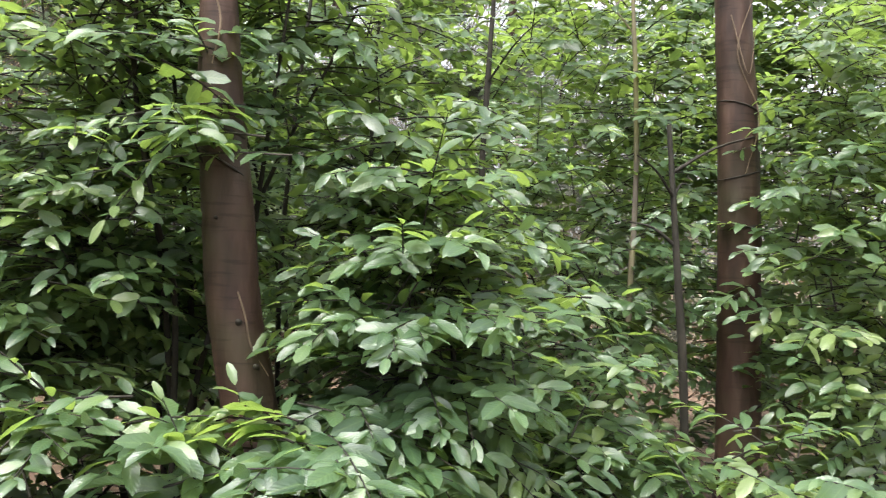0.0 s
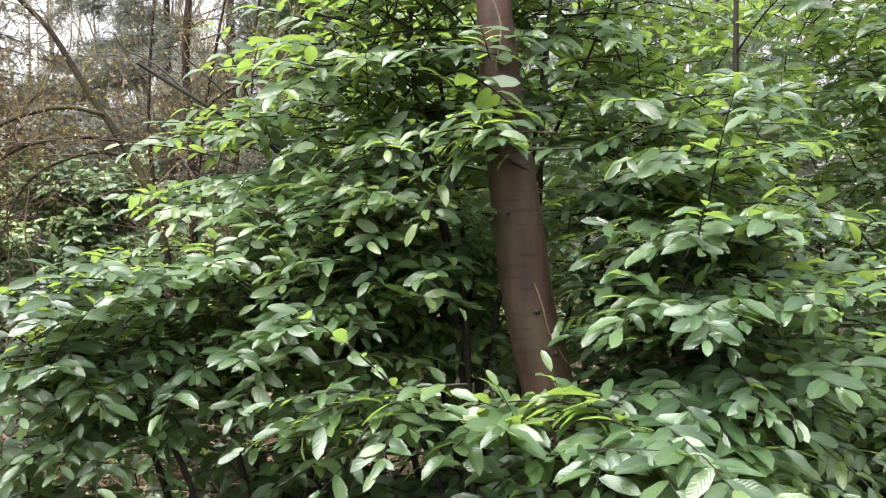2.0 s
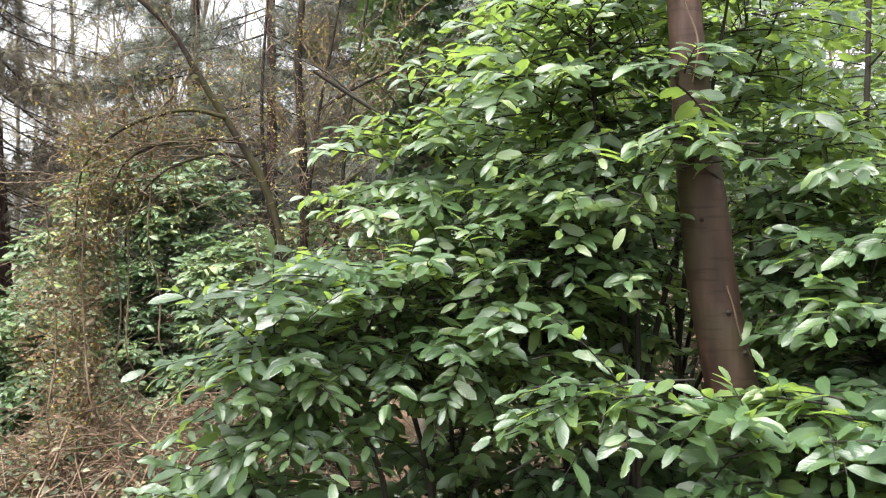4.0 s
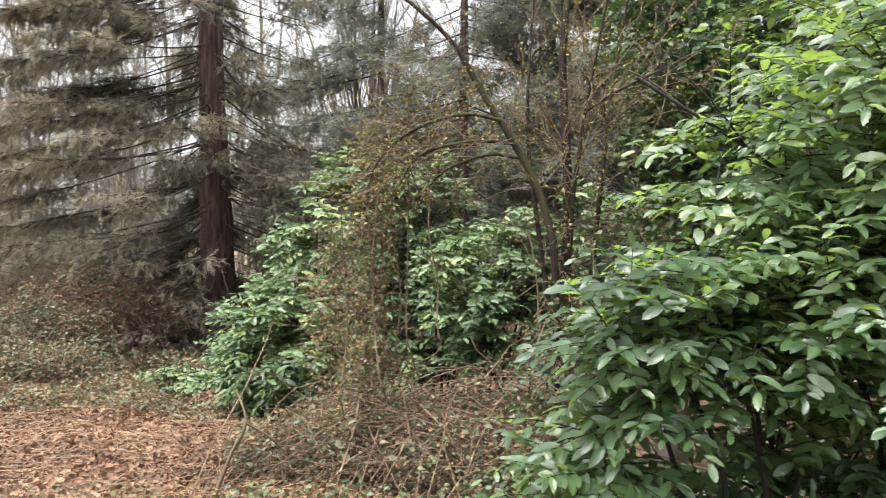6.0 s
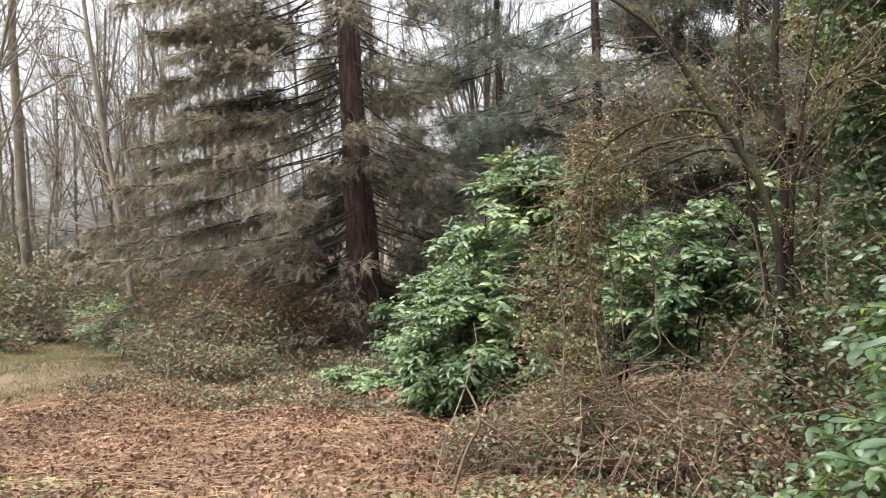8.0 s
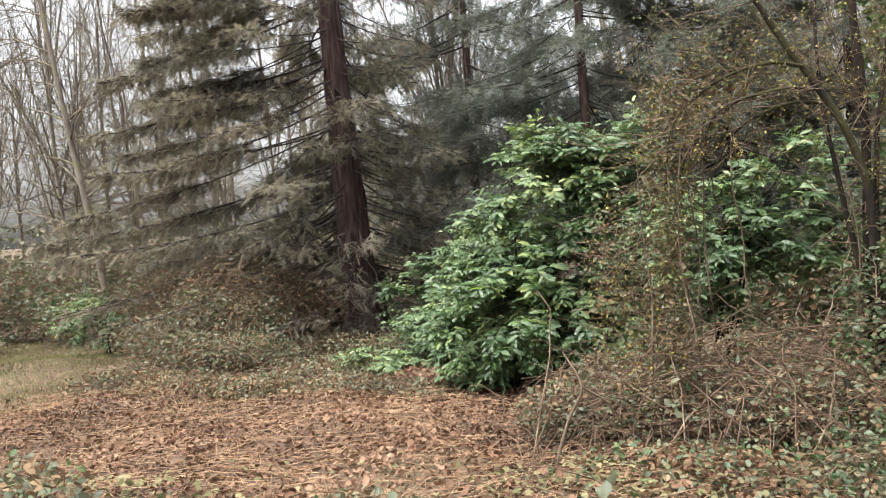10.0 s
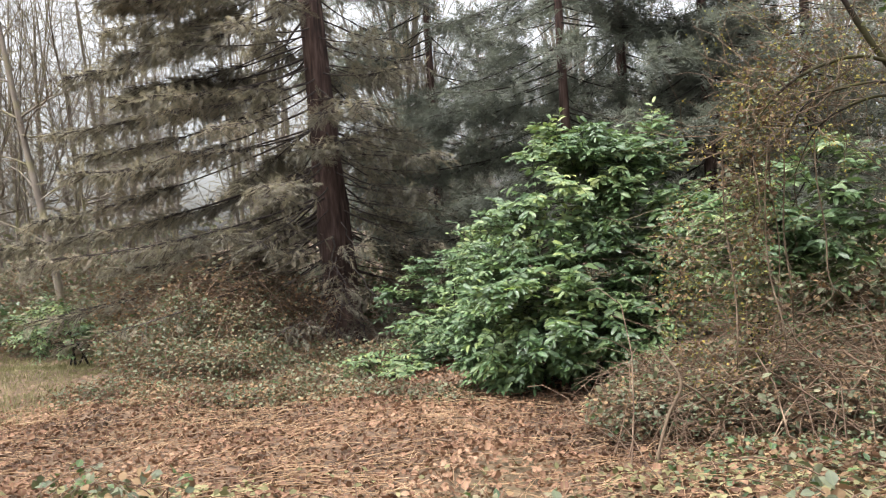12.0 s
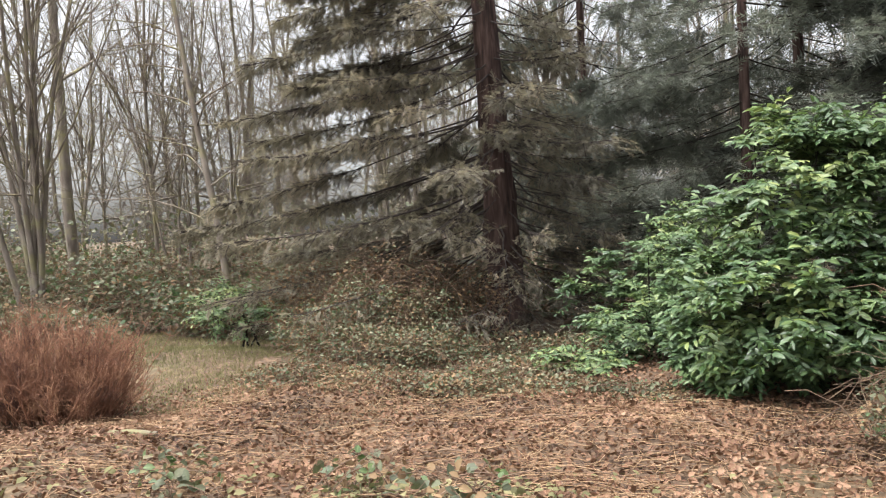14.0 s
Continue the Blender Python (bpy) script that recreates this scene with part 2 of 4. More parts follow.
M_BRAMBLE = leaf_material("bramble_leaf", [(0.0, (0.045, 0.052, 0.034)), (0.4, (0.085, 0.098, 0.06)), (0.7, (0.14, 0.14, 0.084)), (1.0, (0.2, 0.15, 0.095))], 0.6, (0.18, 0.19, 0.07), 0.22, 0.12, patch=0.9)
M_YELLOW = leaf_material("yellowing_leaf", [(0.0, (0.1, 0.11, 0.03)), (0.5, (0.2, 0.19, 0.045)), (1.0, (0.38, 0.29, 0.06))], 0.65, (0.25, 0.2, 0.05), 0.3, 0.1)
M_WITHERED = leaf_material("withered_leaf", [(0.0, (0.045, 0.028, 0.017)), (0.5, (0.125, 0.078, 0.043)), (1.0, (0.25, 0.17, 0.095))], 0.75, (0.25, 0.14, 0.07), 0.2, 0.05, spec=0.3)
M_DEAD = leaf_material("dead_leaf", [(0.0, (0.026, 0.013, 0.009)), (0.3, (0.085, 0.041, 0.024)), (0.65, (0.182, 0.098, 0.06)), (1.0, (0.3, 0.188, 0.125))], 0.7, (0.18, 0.1, 0.05), 0.12, 0.15, 0.35, 0.8)
M_NEEDLE = leaf_material("conifer_needle", [(0.0, (0.055, 0.055, 0.052)), (0.4, (0.12, 0.112, 0.088)), (0.7, (0.185, 0.165, 0.125)), (1.0, (0.26, 0.21, 0.155))], 0.7, (0.25, 0.22, 0.14), 0.5, 0.0, 0.3, 0.7)
M_NEEDLE_FAR = leaf_material("far_conifer_needle", [(0.0, (0.05, 0.058, 0.05)), (0.5, (0.09, 0.1, 0.082)), (1.0, (0.15, 0.15, 0.118))], 0.7, (0.18, 0.2, 0.15), 0.42, 0.0, 0.3, 0.5)
M_SMOOTH_BARK = bark_material("smooth_bark", [(0.25, (0.014, 0.0075, 0.005)), (0.5, (0.034, 0.018, 0.0125)), (0.8, (0.07, 0.042, 0.03))], 5, (3, 3, 0.8), 0.6, 0.5, 0.7, (0.03, 0.024, 0.013))
M_CONIFER_BARK = bark_material("conifer_bark", [(0.3, (0.016, 0.01, 0.009)), (0.5, (0.045, 0.027, 0.023)), (0.75, (0.1, 0.068, 0.058))], 4, (4, 4, 0.5), 0.9, 1.0)
M_BOUGH = bark_material("dead_bough", [(0.3, (0.022, 0.017, 0.016)), (0.6, (0.052, 0.042, 0.038)), (0.85, (0.1, 0.085, 0.075))], 6, (2, 2, 2), 0.9, 0.3)
M_DARK_STEM = bark_material("dark_stem", [(0.3, (0.01, 0.009, 0.007)), (0.6, (0.022, 0.019, 0.014)), (0.85, (0.045, 0.04, 0.028))], 9, (2, 2, 1), 0.8, 0.3)
M_MOSSY = bark_material("mossy_bark", [(0.3, (0.007, 0.005, 0.004)), (0.5, (0.016, 0.011, 0.008)), (0.8, (0.04, 0.03, 0.02))], 10, (2, 2, 1), 0.9, 0.5, 0.0, (0.038, 0.036, 0.011))
M_TWIG = bark_material("brown_twig", [(0.3, (0.06, 0.042, 0.028)), (0.6, (0.13, 0.095, 0.065)), (0.85, (0.24, 0.19, 0.14))], 7, None, 0.85, 0.2)
M_GRASS = leaf_material("mossy_grass", [(0.0, (0.085, 0.082, 0.042)), (0.5, (0.15, 0.14, 0.07)), (1.0, (0.25, 0.22, 0.12))], 0.8, (0.15, 0.18, 0.06), 0.2, 0.0, 0.2)
# grey bark, its colour lightened further for haze over the far wood
M_GREY_BARK = bark_material("grey_bark", [(0.3, (0.085, 0.07, 0.058)), (0.6, (0.17, 0.145, 0.122)), (0.85, (0.29, 0.26, 0.225))], 3, (2, 2, 0.6), 0.9, 0.4, 0.0, (0.17, 0.155, 0.085))
M_CANE = bark_material("bramble_cane", [(0.3, (0.06, 0.036, 0.025)), (0.6, (0.14, 0.093, 0.063)), (0.85, (0.32, 0.25, 0.175))], 5, None, 0.7, 0.2)
M_STRAW = bark_material("dry_straw", [(0.3, (0.16, 0.095, 0.055)), (0.6, (0.3, 0.2, 0.12)), (0.85, (0.46, 0.34, 0.22))], 3, None, 0.8, 0.1)
M_RED = bark_material("red_twig", [(0.3, (0.055, 0.024, 0.017)), (0.5, (0.17, 0.08, 0.048)), (0.8, (0.38, 0.23, 0.14))], 4, None, 0.7, 0.2)

M_GROUND, gn, gl, gb = material("forest_floor")
g_big = noise_node(gn, gl, 0.5, 5)
g_mid = noise_node(gn, gl, 9, 8)
g_cr = ramp(gn, [(0.25, (0.035, 0.021, 0.013)), (0.45, (0.075, 0.045, 0.027)), (0.6, (0.12, 0.075, 0.045)), (0.8, (0.2, 0.135, 0.085))])
gl.new(g_mid.outputs[0], g_cr.inputs[0])
g_moss = ramp(gn, [(0.5, (0, 0, 0)), (0.66, (1, 1, 1))])
gl.new(g_big.outputs[0], g_moss.inputs[0])
g_mix = gn.new("ShaderNodeMixRGB")
g_scale = gn.new("ShaderNodeMath")
g_scale.operation = "MULTIPLY"
g_scale.inputs[1].default_value = 0.45
gl.new(g_moss.outputs[0], g_scale.inputs[0])
gl.new(g_scale.outputs[0], g_mix.inputs[0])
gl.new(g_cr.outputs[0], g_mix.inputs[1])
g_mix.inputs[2].default_value = (0.09, 0.085, 0.035, 1)
gl.new(g_mix.outputs[0], gb.inputs["Base Color"])
gb.inputs["Roughness"].default_value = 0.95
g_bump = gn.new("ShaderNodeBump")
g_bump.inputs["Strength"].default_value = 0.9
g_bump.inputs["Distance"].default_value = 0.04
gl.new(g_mid.outputs[0], g_bump.inputs["Height"])
gl.new(g_bump.outputs[0], gb.inputs["Normal"])

# ---------- ground ----------
GROUND_Z = -0.27


def step01(a, b, v):
    t = np.clip((v - a) / (b - a), 0, 1)
    return t * t * (3 - 2 * t)


def ground_z(x, y):
    """Height of the ground: a little higher along the path, uneven everywhere."""
    x, y = np.asarray(x, float), np.asarray(y, float)
    z = GROUND_Z + 0.25 * (1 - step01(2.6, 5.0, y)) * step01(-1.8, -3.5, x) + 0.22 * (1 - step01(0.4, 2.2, y)) * step01(-3.5, -1.8, x)
    z = z - 0.16 * step01(4.2, 7.4, y) - 0.26 * step01(9.4, 12.8, y)
    near = np.exp(-((x + 4) ** 2 + (y - 5) ** 2) / 400)
    z = z + near * (0.085 * np.sin(1.3 * x + 0.6 * y) * np.sin(0.9 * y - 0.4 * x) + 0.03 * np.sin(3.1 * x + 1.7) * np.sin(2.7 * y + 0.3 * x))
    return z


def build_ground():
    def axis(lo, hi, fine, far):
        inner = np.arange(lo, hi + fine, fine)
        outer = np.array([2, 5, 10, 20, 40, 80, 160, 400, 1000, far])
        return np.concatenate([lo - outer[::-1], inner, hi + outer])
    xs, ys = axis(-18, 8, 0.12, 2500), axis(-3, 18, 0.12, 2500)
    gx, gy = np.meshgrid(xs, ys, indexing="ij")
    r = np.random.default_rng(5)
    z = ground_z(gx, gy) + np.where((np.abs(gx + 5) < 14) & (np.abs(gy - 7) < 11), r.normal(0, 0.012, gx.shape), 0)
    verts = np.stack([gx, gy, z], -1).reshape(-1, 3)
    nx, ny = gx.shape
    i, j = np.meshgrid(np.arange(nx - 1), np.arange(ny - 1), indexing="ij")
    a = i * ny + j
    tris = np.concatenate([np.stack([a, a + ny, a + ny + 1], -1).reshape(-1, 3), np.stack([a, a + ny + 1, a + 1], -1).reshape(-1, 3)])
    ob = new("ground", to_mesh("ground", verts, tris, M_GROUND))
    tagged(ob, "uneven brown forest floor of earth and rotted leaves", "ground", kind="structure")


build_ground()

# ---------- laurel ----------


def shoots(rng, start, way, length, count, leaf, droop=0.25, facing=0.0, loose=0.27):
    """Leafy shoots: leaf origins, directions, normals and sizes, and the stem lines."""
    s = len(start)
    t = np.linspace(0.12, 1.0, count)[None, :, None]
    t = np.clip(t + rng.normal(0, 0.02, (s, count, 1)), 0.05, 1.02)
    sag = droop * length[:, None, None] * t ** 2 * -UP
    pos = start[:, None] + way[:, None] * length[:, None, None] * t + sag
    axis = unit(way[:, None] - 2 * droop * t * UP)
    side = unit(np.cross(axis, UP))
    sign = np.where(np.arange(count) % 2, 1.0, -1.0)[None, :, None]
    tip = (t > 0.93).astype(float)
    along = unit(axis * (0.55 + 0.9 * tip) + side * sign * (0.85 - 0.6 * tip) + UP * rng.normal(-0.14, 0.2, (s, count, 1)) + rng.normal(0, 0.13, (s, count, 3)))
    normal = unit(UP * 1.0 + axis * 0.15 - side * sign * 0.25 - np.array([0.0, facing, 0.0]) + rng.normal(0, loose, (s, count, 3)))
    size = leaf * rng.uniform(0.6, 1.2, (s, count)) * (1 - 0.25 * (t[..., 0] > 0.9))
    k = np.linspace(0, 1, 5)[None, :, None]
    lines = start[:, None] + way[:, None] * length[:, None, None] * k + droop * length[:, None, None] * k ** 2 * -UP
    return pos.reshape(-1, 3), along.reshape(-1, 3), normal.reshape(-1, 3), size.ravel(), lines


def in_blobs(rng, blobs, count, shell=0.33):
    """Points in ellipsoids (cx, cy, cz, rx, ry, rz, weight), more near the skin; and the way outwards."""
    w = np.array([b[6] for b in blobs], float)
    which = rng.choice(len(blobs), count, p=w / w.sum())
    b = np.array([x[:6] for x in blobs])[which]
    d = unit(rng.normal(size=(count, 3)))
    p = b[:, :3] + d * b[:, 3:] * (rng.uniform(0, 1, (count, 1)) ** shell)
    return p, d


LAUREL_MESHES = [to_mesh("leaf", *t[:2], M_LAUREL, True, t[2]) for t in (LAUREL, LAUREL_FLAT, LAUREL_BENT)]


def laurel_shrub(seed, base, blobs, count, label, leaf=0.1, stems=6, pieces=0, mat=None, group="laurel thicket", length=(0.3, 0.62), droop=0.2, slim=1.0, facing=0.26, loose=0.33, tier=0.26, clumps=0):
    rng = np.random.default_rng(seed)
    mat = mat or M_LAUREL
    base = np.array([base[0], base[1], float(ground_z(base[0], base[1]))])
    ob = thing("laurel_shrub", base, label, "shrub", group)
    p, d = in_blobs(rng, blobs, count)
    p[:, 2] = np.maximum(p[:, 2], ground_z(p[:, 0], p[:, 1]) + 0.12)
    if clumps:
        heart = p[rng.integers(0, count, clumps)]
        near = heart[np.argmin(((p[:, None] - heart[None]) ** 2).sum(-1), 1)]
        p = p * 0.55 + near * 0.45
    # shoots stand in loose tiers, reaching out towards the open side
    sway = 0.11 * np.sin(2.3 * p[:, 0] + seed) + 0.09 * np.sin(2.9 * p[:, 1] + 1.7 * seed)
    p[:, 2] = np.maximum(np.round((p[:, 2] + sway) / tier) * tier - sway + rng.normal(0, 0.045, count), ground_z(p[:, 0], p[:, 1]) + 0.12)
    way = unit(d * np.array([0.9, 0.9, 0.2]) + UP * 0.14 + rng.normal(0, 0.4, (count, 3)) * np.array([1, 1, 0.45]) + np.array([-0.05, -0.25, 0]))
    ln = rng.uniform(*length, count)
    start = p - way * ln[:, None] * 0.6
    start[:, 2] = np.maximum(start[:, 2], ground_z(start[:, 0], start[:, 1]) + 0.05)
    pos, along, normal, size, lines = shoots(rng, start, way, ln, 12, leaf, droop, facing, loose)
    low = pos[:, 2] < ground_z(pos[:, 0], pos[:, 1]) + 0.06
    pos, along, normal, size = pos[~low], along[~low], normal[~low], size[~low]
    r = np.linspace(0.0045, 0.0016, 5)[None].repeat(count, 0)
    place(part("twig_growth", tubes(lines, r, 3), M_DARK_STEM, ob, "thin dark green-brown twigs", kind="stuff"), base)
    kind = rng.integers(0, 3, len(pos))
    picked = np.zeros(len(pos), bool)
    if pieces:
        near = np.argsort(pos[:, 1] + 0.15 * rng.normal(size=len(pos)))[:pieces]
        picked[near] = True
    geos = []
    far_off = base[1] > 4.4
    for k, tmpl in enumerate((LAUREL_FAR,) * 3 if far_off else (LAUREL, LAUREL_FLAT, LAUREL_BENT)):
        sel = (kind == k) & ~picked
        geos.append(scatter(tmpl, pos[sel], along[sel], normal[sel], size[sel], np.full(int(sel.sum()), slim)))
    n, vs, ts, us = 0, [], [], []
    for v, f, u in geos:
        vs.append(v)
        ts.append(f + n)
        us.append(u)
        n += len(v)
    place(part("foliage", (np.concatenate(vs), np.concatenate(ts), np.concatenate(us)), mat, ob, "glossy green oval leaves", kind="stuff"), base)
    for i in np.nonzero(picked)[0]:
        y = unit(along[i])
        x = unit(np.cross(y, normal[i]))
        z = np.cross(x, y)
        m = Matrix.Identity(4)
        for c, v in enumerate((x, y, z)):
            for row in range(3):
                m[row][c] = float(v[row] * size[i] * (slim if c == 0 else 1.0))
        m.translation = Vector(pos[i] - base)
        leaf_ob = new("leaf", LAUREL_MESHES[kind[i]])
        leaf_ob.parent = ob
        leaf_ob.matrix_basis = m
    for _ in range(stems):
        q = p[rng.integers(count)]
        foot = base + np.array([rng.normal(0, 0.12), rng.normal(0, 0.1), -0.03])
        mid = foot * 0.45 + q * 0.55 + np.array([rng.normal(0, 0.1), rng.normal(0, 0.1), 0.12])
        mid[:2] = foot[:2] * 0.6 + q[:2] * 0.4
        place(part("stem", tube([foot, mid, q], [rng.uniform(0.014, 0.024), 0.012, 0.005], 6, 5, rng, 0.06), M_DARK_STEM, ob), base)
    return ob


G = "glossy dark green cherry laurel shrub"
# thicket beside the path
laurel_shrub(11, (-0.75, 3.3), [(-0.95, 3.2, 1.16, 0.75, 0.42, 0.36, 1.8), (-0.4, 3.52, 1.33, 0.58, 0.32, 0.32, 1.1), (-0.33, 2.5, 1.1, 0.17, 0.12, 0.1, 0.12), (-0.85, 3.5, 1.85, 0.55, 0.4, 0.42, 0.6), (-1.62, 2.95, 0.5, 0.34, 0.28, 0.42, 0.7), (-1.4, 2.85, 1.15, 0.28, 0.3, 0.35, 0.5)], 640, G + " reaching out over the path edge", pieces=300, leaf=0.105)
laurel_shrub(12, (0.5, 2.7), [(0.4, 2.45, 0.84, 0.5, 0.28, 0.2, 1), (0.15, 2.35, 0.62, 0.3, 0.2, 0.12, 0.12)], 115, "low cherry laurel shrub with fresh pale green shoots", pieces=300, leaf=0.13)
laurel_shrub(13, (0.95, 3.1), [(0.85, 2.9, 1.12, 0.45, 0.4, 0.72, 1.2), (1.15, 3.4, 1.05, 0.75, 0.5, 0.65, 1.2), (0.8, 3.3, 1.9, 0.45, 0.35, 0.35, 0.3)], 520, G + " with pale shining upper leaves", pieces=300, leaf=0.112)
laurel_shrub(14, (2.0, 2.9), [(2.0, 2.75, 0.5, 0.8, 0.45, 0.45, 1), (1.5, 3.2, 0.6, 0.6, 0.4, 0.4, 0.6)], 210, "low spreading cherry laurel shrub beside a trunk", pieces=300, leaf=0.11)
laurel_shrub(15, (0.0, 3.5), [(-0.3, 3.2, 2.15, 0.6, 0.4, 0.45, 1), (0.3, 3.4, 2.5, 0.7, 0.4, 0.5, 0.8), (-0.2, 3.6, 1.5, 0.6, 0.4, 0.5, 0.6), (-0.38, 3.05, 1.55, 0.35, 0.22, 0.3, 0.45), (0.6, 3.35, 1.5, 0.25, 0.2, 0.4, 0.3), (0.05, 2.76, 2.02, 0.16, 0.08, 0.14, 0.08)], 470, "tall cherry laurel with pale leaves around a leaning trunk", pieces=300, leaf=0.105)
laurel_shrub(16, (0.4, 4.5), [(0.3, 4.4, 1.6, 1.2, 0.6, 1.7, 1), (-0.35, 4.4, 1.8, 0.6, 0.5, 1.2, 0.6)], 360, "dense tall cherry laurel in deep shade", leaf=0.11)
laurel_shrub(17, (2.2, 4.7), [(2.2, 4.6, 1.6, 1.3, 0.7, 1.8, 1)], 520, "dense tall cherry laurel behind a trunk", leaf=0.11)
laurel_shrub(18, (3.9, 4.3), [(3.7, 4.2, 1.6, 0.9, 1.0, 1.8, 1), (3.1, 3.5, 1.7, 0.6, 0.5, 1.3, 0.7)], 560, "dense tall cherry laurel with drooping shoots", leaf=0.11)
laurel_shrub(27, (-0.5, 3.8), [(-0.7, 3.55, 0.42, 0.9, 0.3, 0.36, 1), (0.1, 3.7, 0.45, 0.7, 0.3, 0.36, 0.7)], 230, "low cherry laurel shoots in deep shade under taller ones", leaf=0.11)
laurel_shrub(28, (1.2, 3.9), [(1.2, 3.9, 0.4, 1.0, 0.3, 0.4, 1)], 140, "low cherry laurel shoots in deep shade under taller ones", leaf=0.11)
laurel_shrub(19, (1.0, 6.2), [(0.6, 6.2, 2.4, 1.7, 0.7, 2.4, 1), (2.8, 6.4, 2.5, 1.7, 0.8, 2.5, 1), (3.9, 6.1, 3.2, 1.0, 0.6, 1.3, 0.7)], 1050, "tall bright cherry laurel crowns against the light", leaf=0.14, loose=0.4)
laurel_shrub(20, (5.2, 6.0), [(5.2, 5.8, 2.2, 1.4, 1.0, 2.6, 1), (4.2, 5.2, 3.2, 0.9, 0.7, 1.2, 0.4)], 600, "tall cherry laurel at the thicket end", leaf=0.14, loose=0.4)
laurel_shrub(26, (3.6, 8.2), [(3.6, 8.2, 2.6, 2.6, 0.8, 2.8, 1), (0.6, 8.2, 3.0, 1.4, 0.7, 2.4, 0.6)], 800, "tall far cherry laurels closing the thicket", leaf=0.16, loose=0.4)
# shrubs round the clearing
laurel_shrub(21, (-4.7, 8.3), [(-4.75, 7.9, 0.42, 1.05, 0.8, 0.85, 1.6), (-4.5, 8.3, 1.6, 0.95, 0.7, 0.75, 0.9), (-4.35, 8.5, 2.35, 0.45, 0.4, 0.5, 0.25), (-3.9, 8.3, 2.0, 0.55, 0.4, 0.55, 0.35), (-4.1, 8.0, 0.2, 0.85, 0.65, 0.6, 0.8), (-5.2, 7.9, 0.0, 0.6, 0.5, 0.42, 0.5)], 1380, "large rounded cherry laurel shrub at the clearing edge", mat=M_LAUREL_FAR, group="laurels at the clearing", leaf=0.13, stems=8, pieces=280, slim=0.9, droop=0.14, tier=0.03, clumps=90, loose=0.4)
laurel_shrub(25, (-13.0, 11.6), [(-13.3, 11.5, 0.1, 0.8, 0.5, 0.5, 1), (-12.4, 11.6, 0.0, 0.7, 0.5, 0.35, 0.6), (-13.8, 11.8, 0.35, 0.4, 0.4, 0.5, 0.3)], 210, "low dull bluish-green shrub beyond the clearing", mat=M_LAUREL_FAR, group="laurels at the clearing", leaf=0.085, stems=4, tier=0.03, clumps=30)
laurel_shrub(22, (-3.4, 8.7), [(-3.5, 8.6, 1.3, 0.75, 0.6, 1.3, 1)], 360, "tall cherry laurel shrub with bluish shine", mat=M_LAUREL_FAR, group="laurels at the clearing", leaf=0.13, slim=0.9, droop=0.12, tier=0.03, clumps=40, loose=0.4)
laurel_shrub(23, (-2.6, 7.7), [(-2.7, 7.6, 1.0, 0.7, 0.5, 0.85, 1), (-1.9, 7.8, 1.3, 0.7, 0.5, 0.9, 0.6)], 420, "cherry laurel shrub behind a bare bush", mat=M_LAUREL_FAR, group="laurels at the clearing", slim=0.9, droop=0.12, leaf=0.13, tier=0.03, clumps=50, loose=0.4)
laurel_shrub(24, (-6.0, 9.5), [(-6.05, 9.3, 0.1, 0.75, 0.6, 0.5, 1), (-5.6, 9.5, 0.7, 0.6, 0.5, 0.8, 0.7), (-6.8, 8.9, -0.3, 0.7, 0.5, 0.24, 0.5)], 380, "low dark cherry laurel beside the conifer trunk", mat=M_LAUREL_FAR, group="laurels at the clearing", stems=4, slim=0.9, droop=0.12, tier=0.03, clumps=40, loose=0.4)
laurel_shrub(29, (-6.3, 10.8), [(-6.4, 10.6, 0.25, 0.9, 0.5, 0.8, 1), (-5.6, 10.8, 0.8, 0.7, 0.5, 0.9, 0.7)], 360, "shaded cherry laurel between conifer and larger laurel", mat=M_LAUREL_FAR, group="laurels at the clearing", stems=4, slim=0.9, droop=0.12, tier=0.03, clumps=40, loose=0.4, leaf=0.12)

# ---------- branching ----------


def grow(rng, start, way, length, radius, depth, kids, out, spread=0.6, lift=0.15, gnarl=0.12):
    """Branching lines, kept by level."""
    m = 6
    pts, d = [np.array(start, float)], unit(way)
    for _ in range(m - 1):
        d = unit(d + rng.normal(0, gnarl, 3) + UP * lift * 0.3)
        pts.append(pts[-1] + d * length / (m - 1))
    pts = np.array(pts)
    rr = np.linspace(radius, radius * 0.45, m)
    out.setdefault(depth, []).append((pts, rr) if depth else (pts[[0, 2, 5]], rr[[0, 2, 5]]))
    if depth == 0:
        return
    for _ in range(kids[depth - 1]):
        t = rng.uniform(0.25, 1.0)
        i = min(int(t * (m - 1)), m - 2)
        q = pts[i] + (pts[i + 1] - pts[i]) * (t * (m - 1) - i)
        dd = unit(unit(pts[i + 1] - pts[i]) + spread * rng.normal(0, 1, 3) + UP * lift)
        grow(rng, q, dd, length * rng.uniform(0.35, 0.62), max(radius * rng.uniform(0.3, 0.5), 0.003), depth - 1, kids, out, spread, lift, gnarl)


def grown_parts(ob, base, out, material, names, sides=(3, 3, 4, 6, 8)):
    for depth in sorted(out, reverse=True):
        if names.get(depth) in ("trunk", "branch"):
            for a, b in out[depth]:
                place(part(names[depth], tubes(a[None], b[None], sides[min(depth, 4)]), material, ob), base)
            continue
        lines = np.array([a for a, _ in out[depth]])
        radii = np.array([b for _, b in out[depth]])
        place(part(names.get(depth, "twig_growth"), tubes(lines, radii, sides[min(depth, 4)]), material, ob, kind="stuff"), base)


# ---------- trunks in the thicket ----------


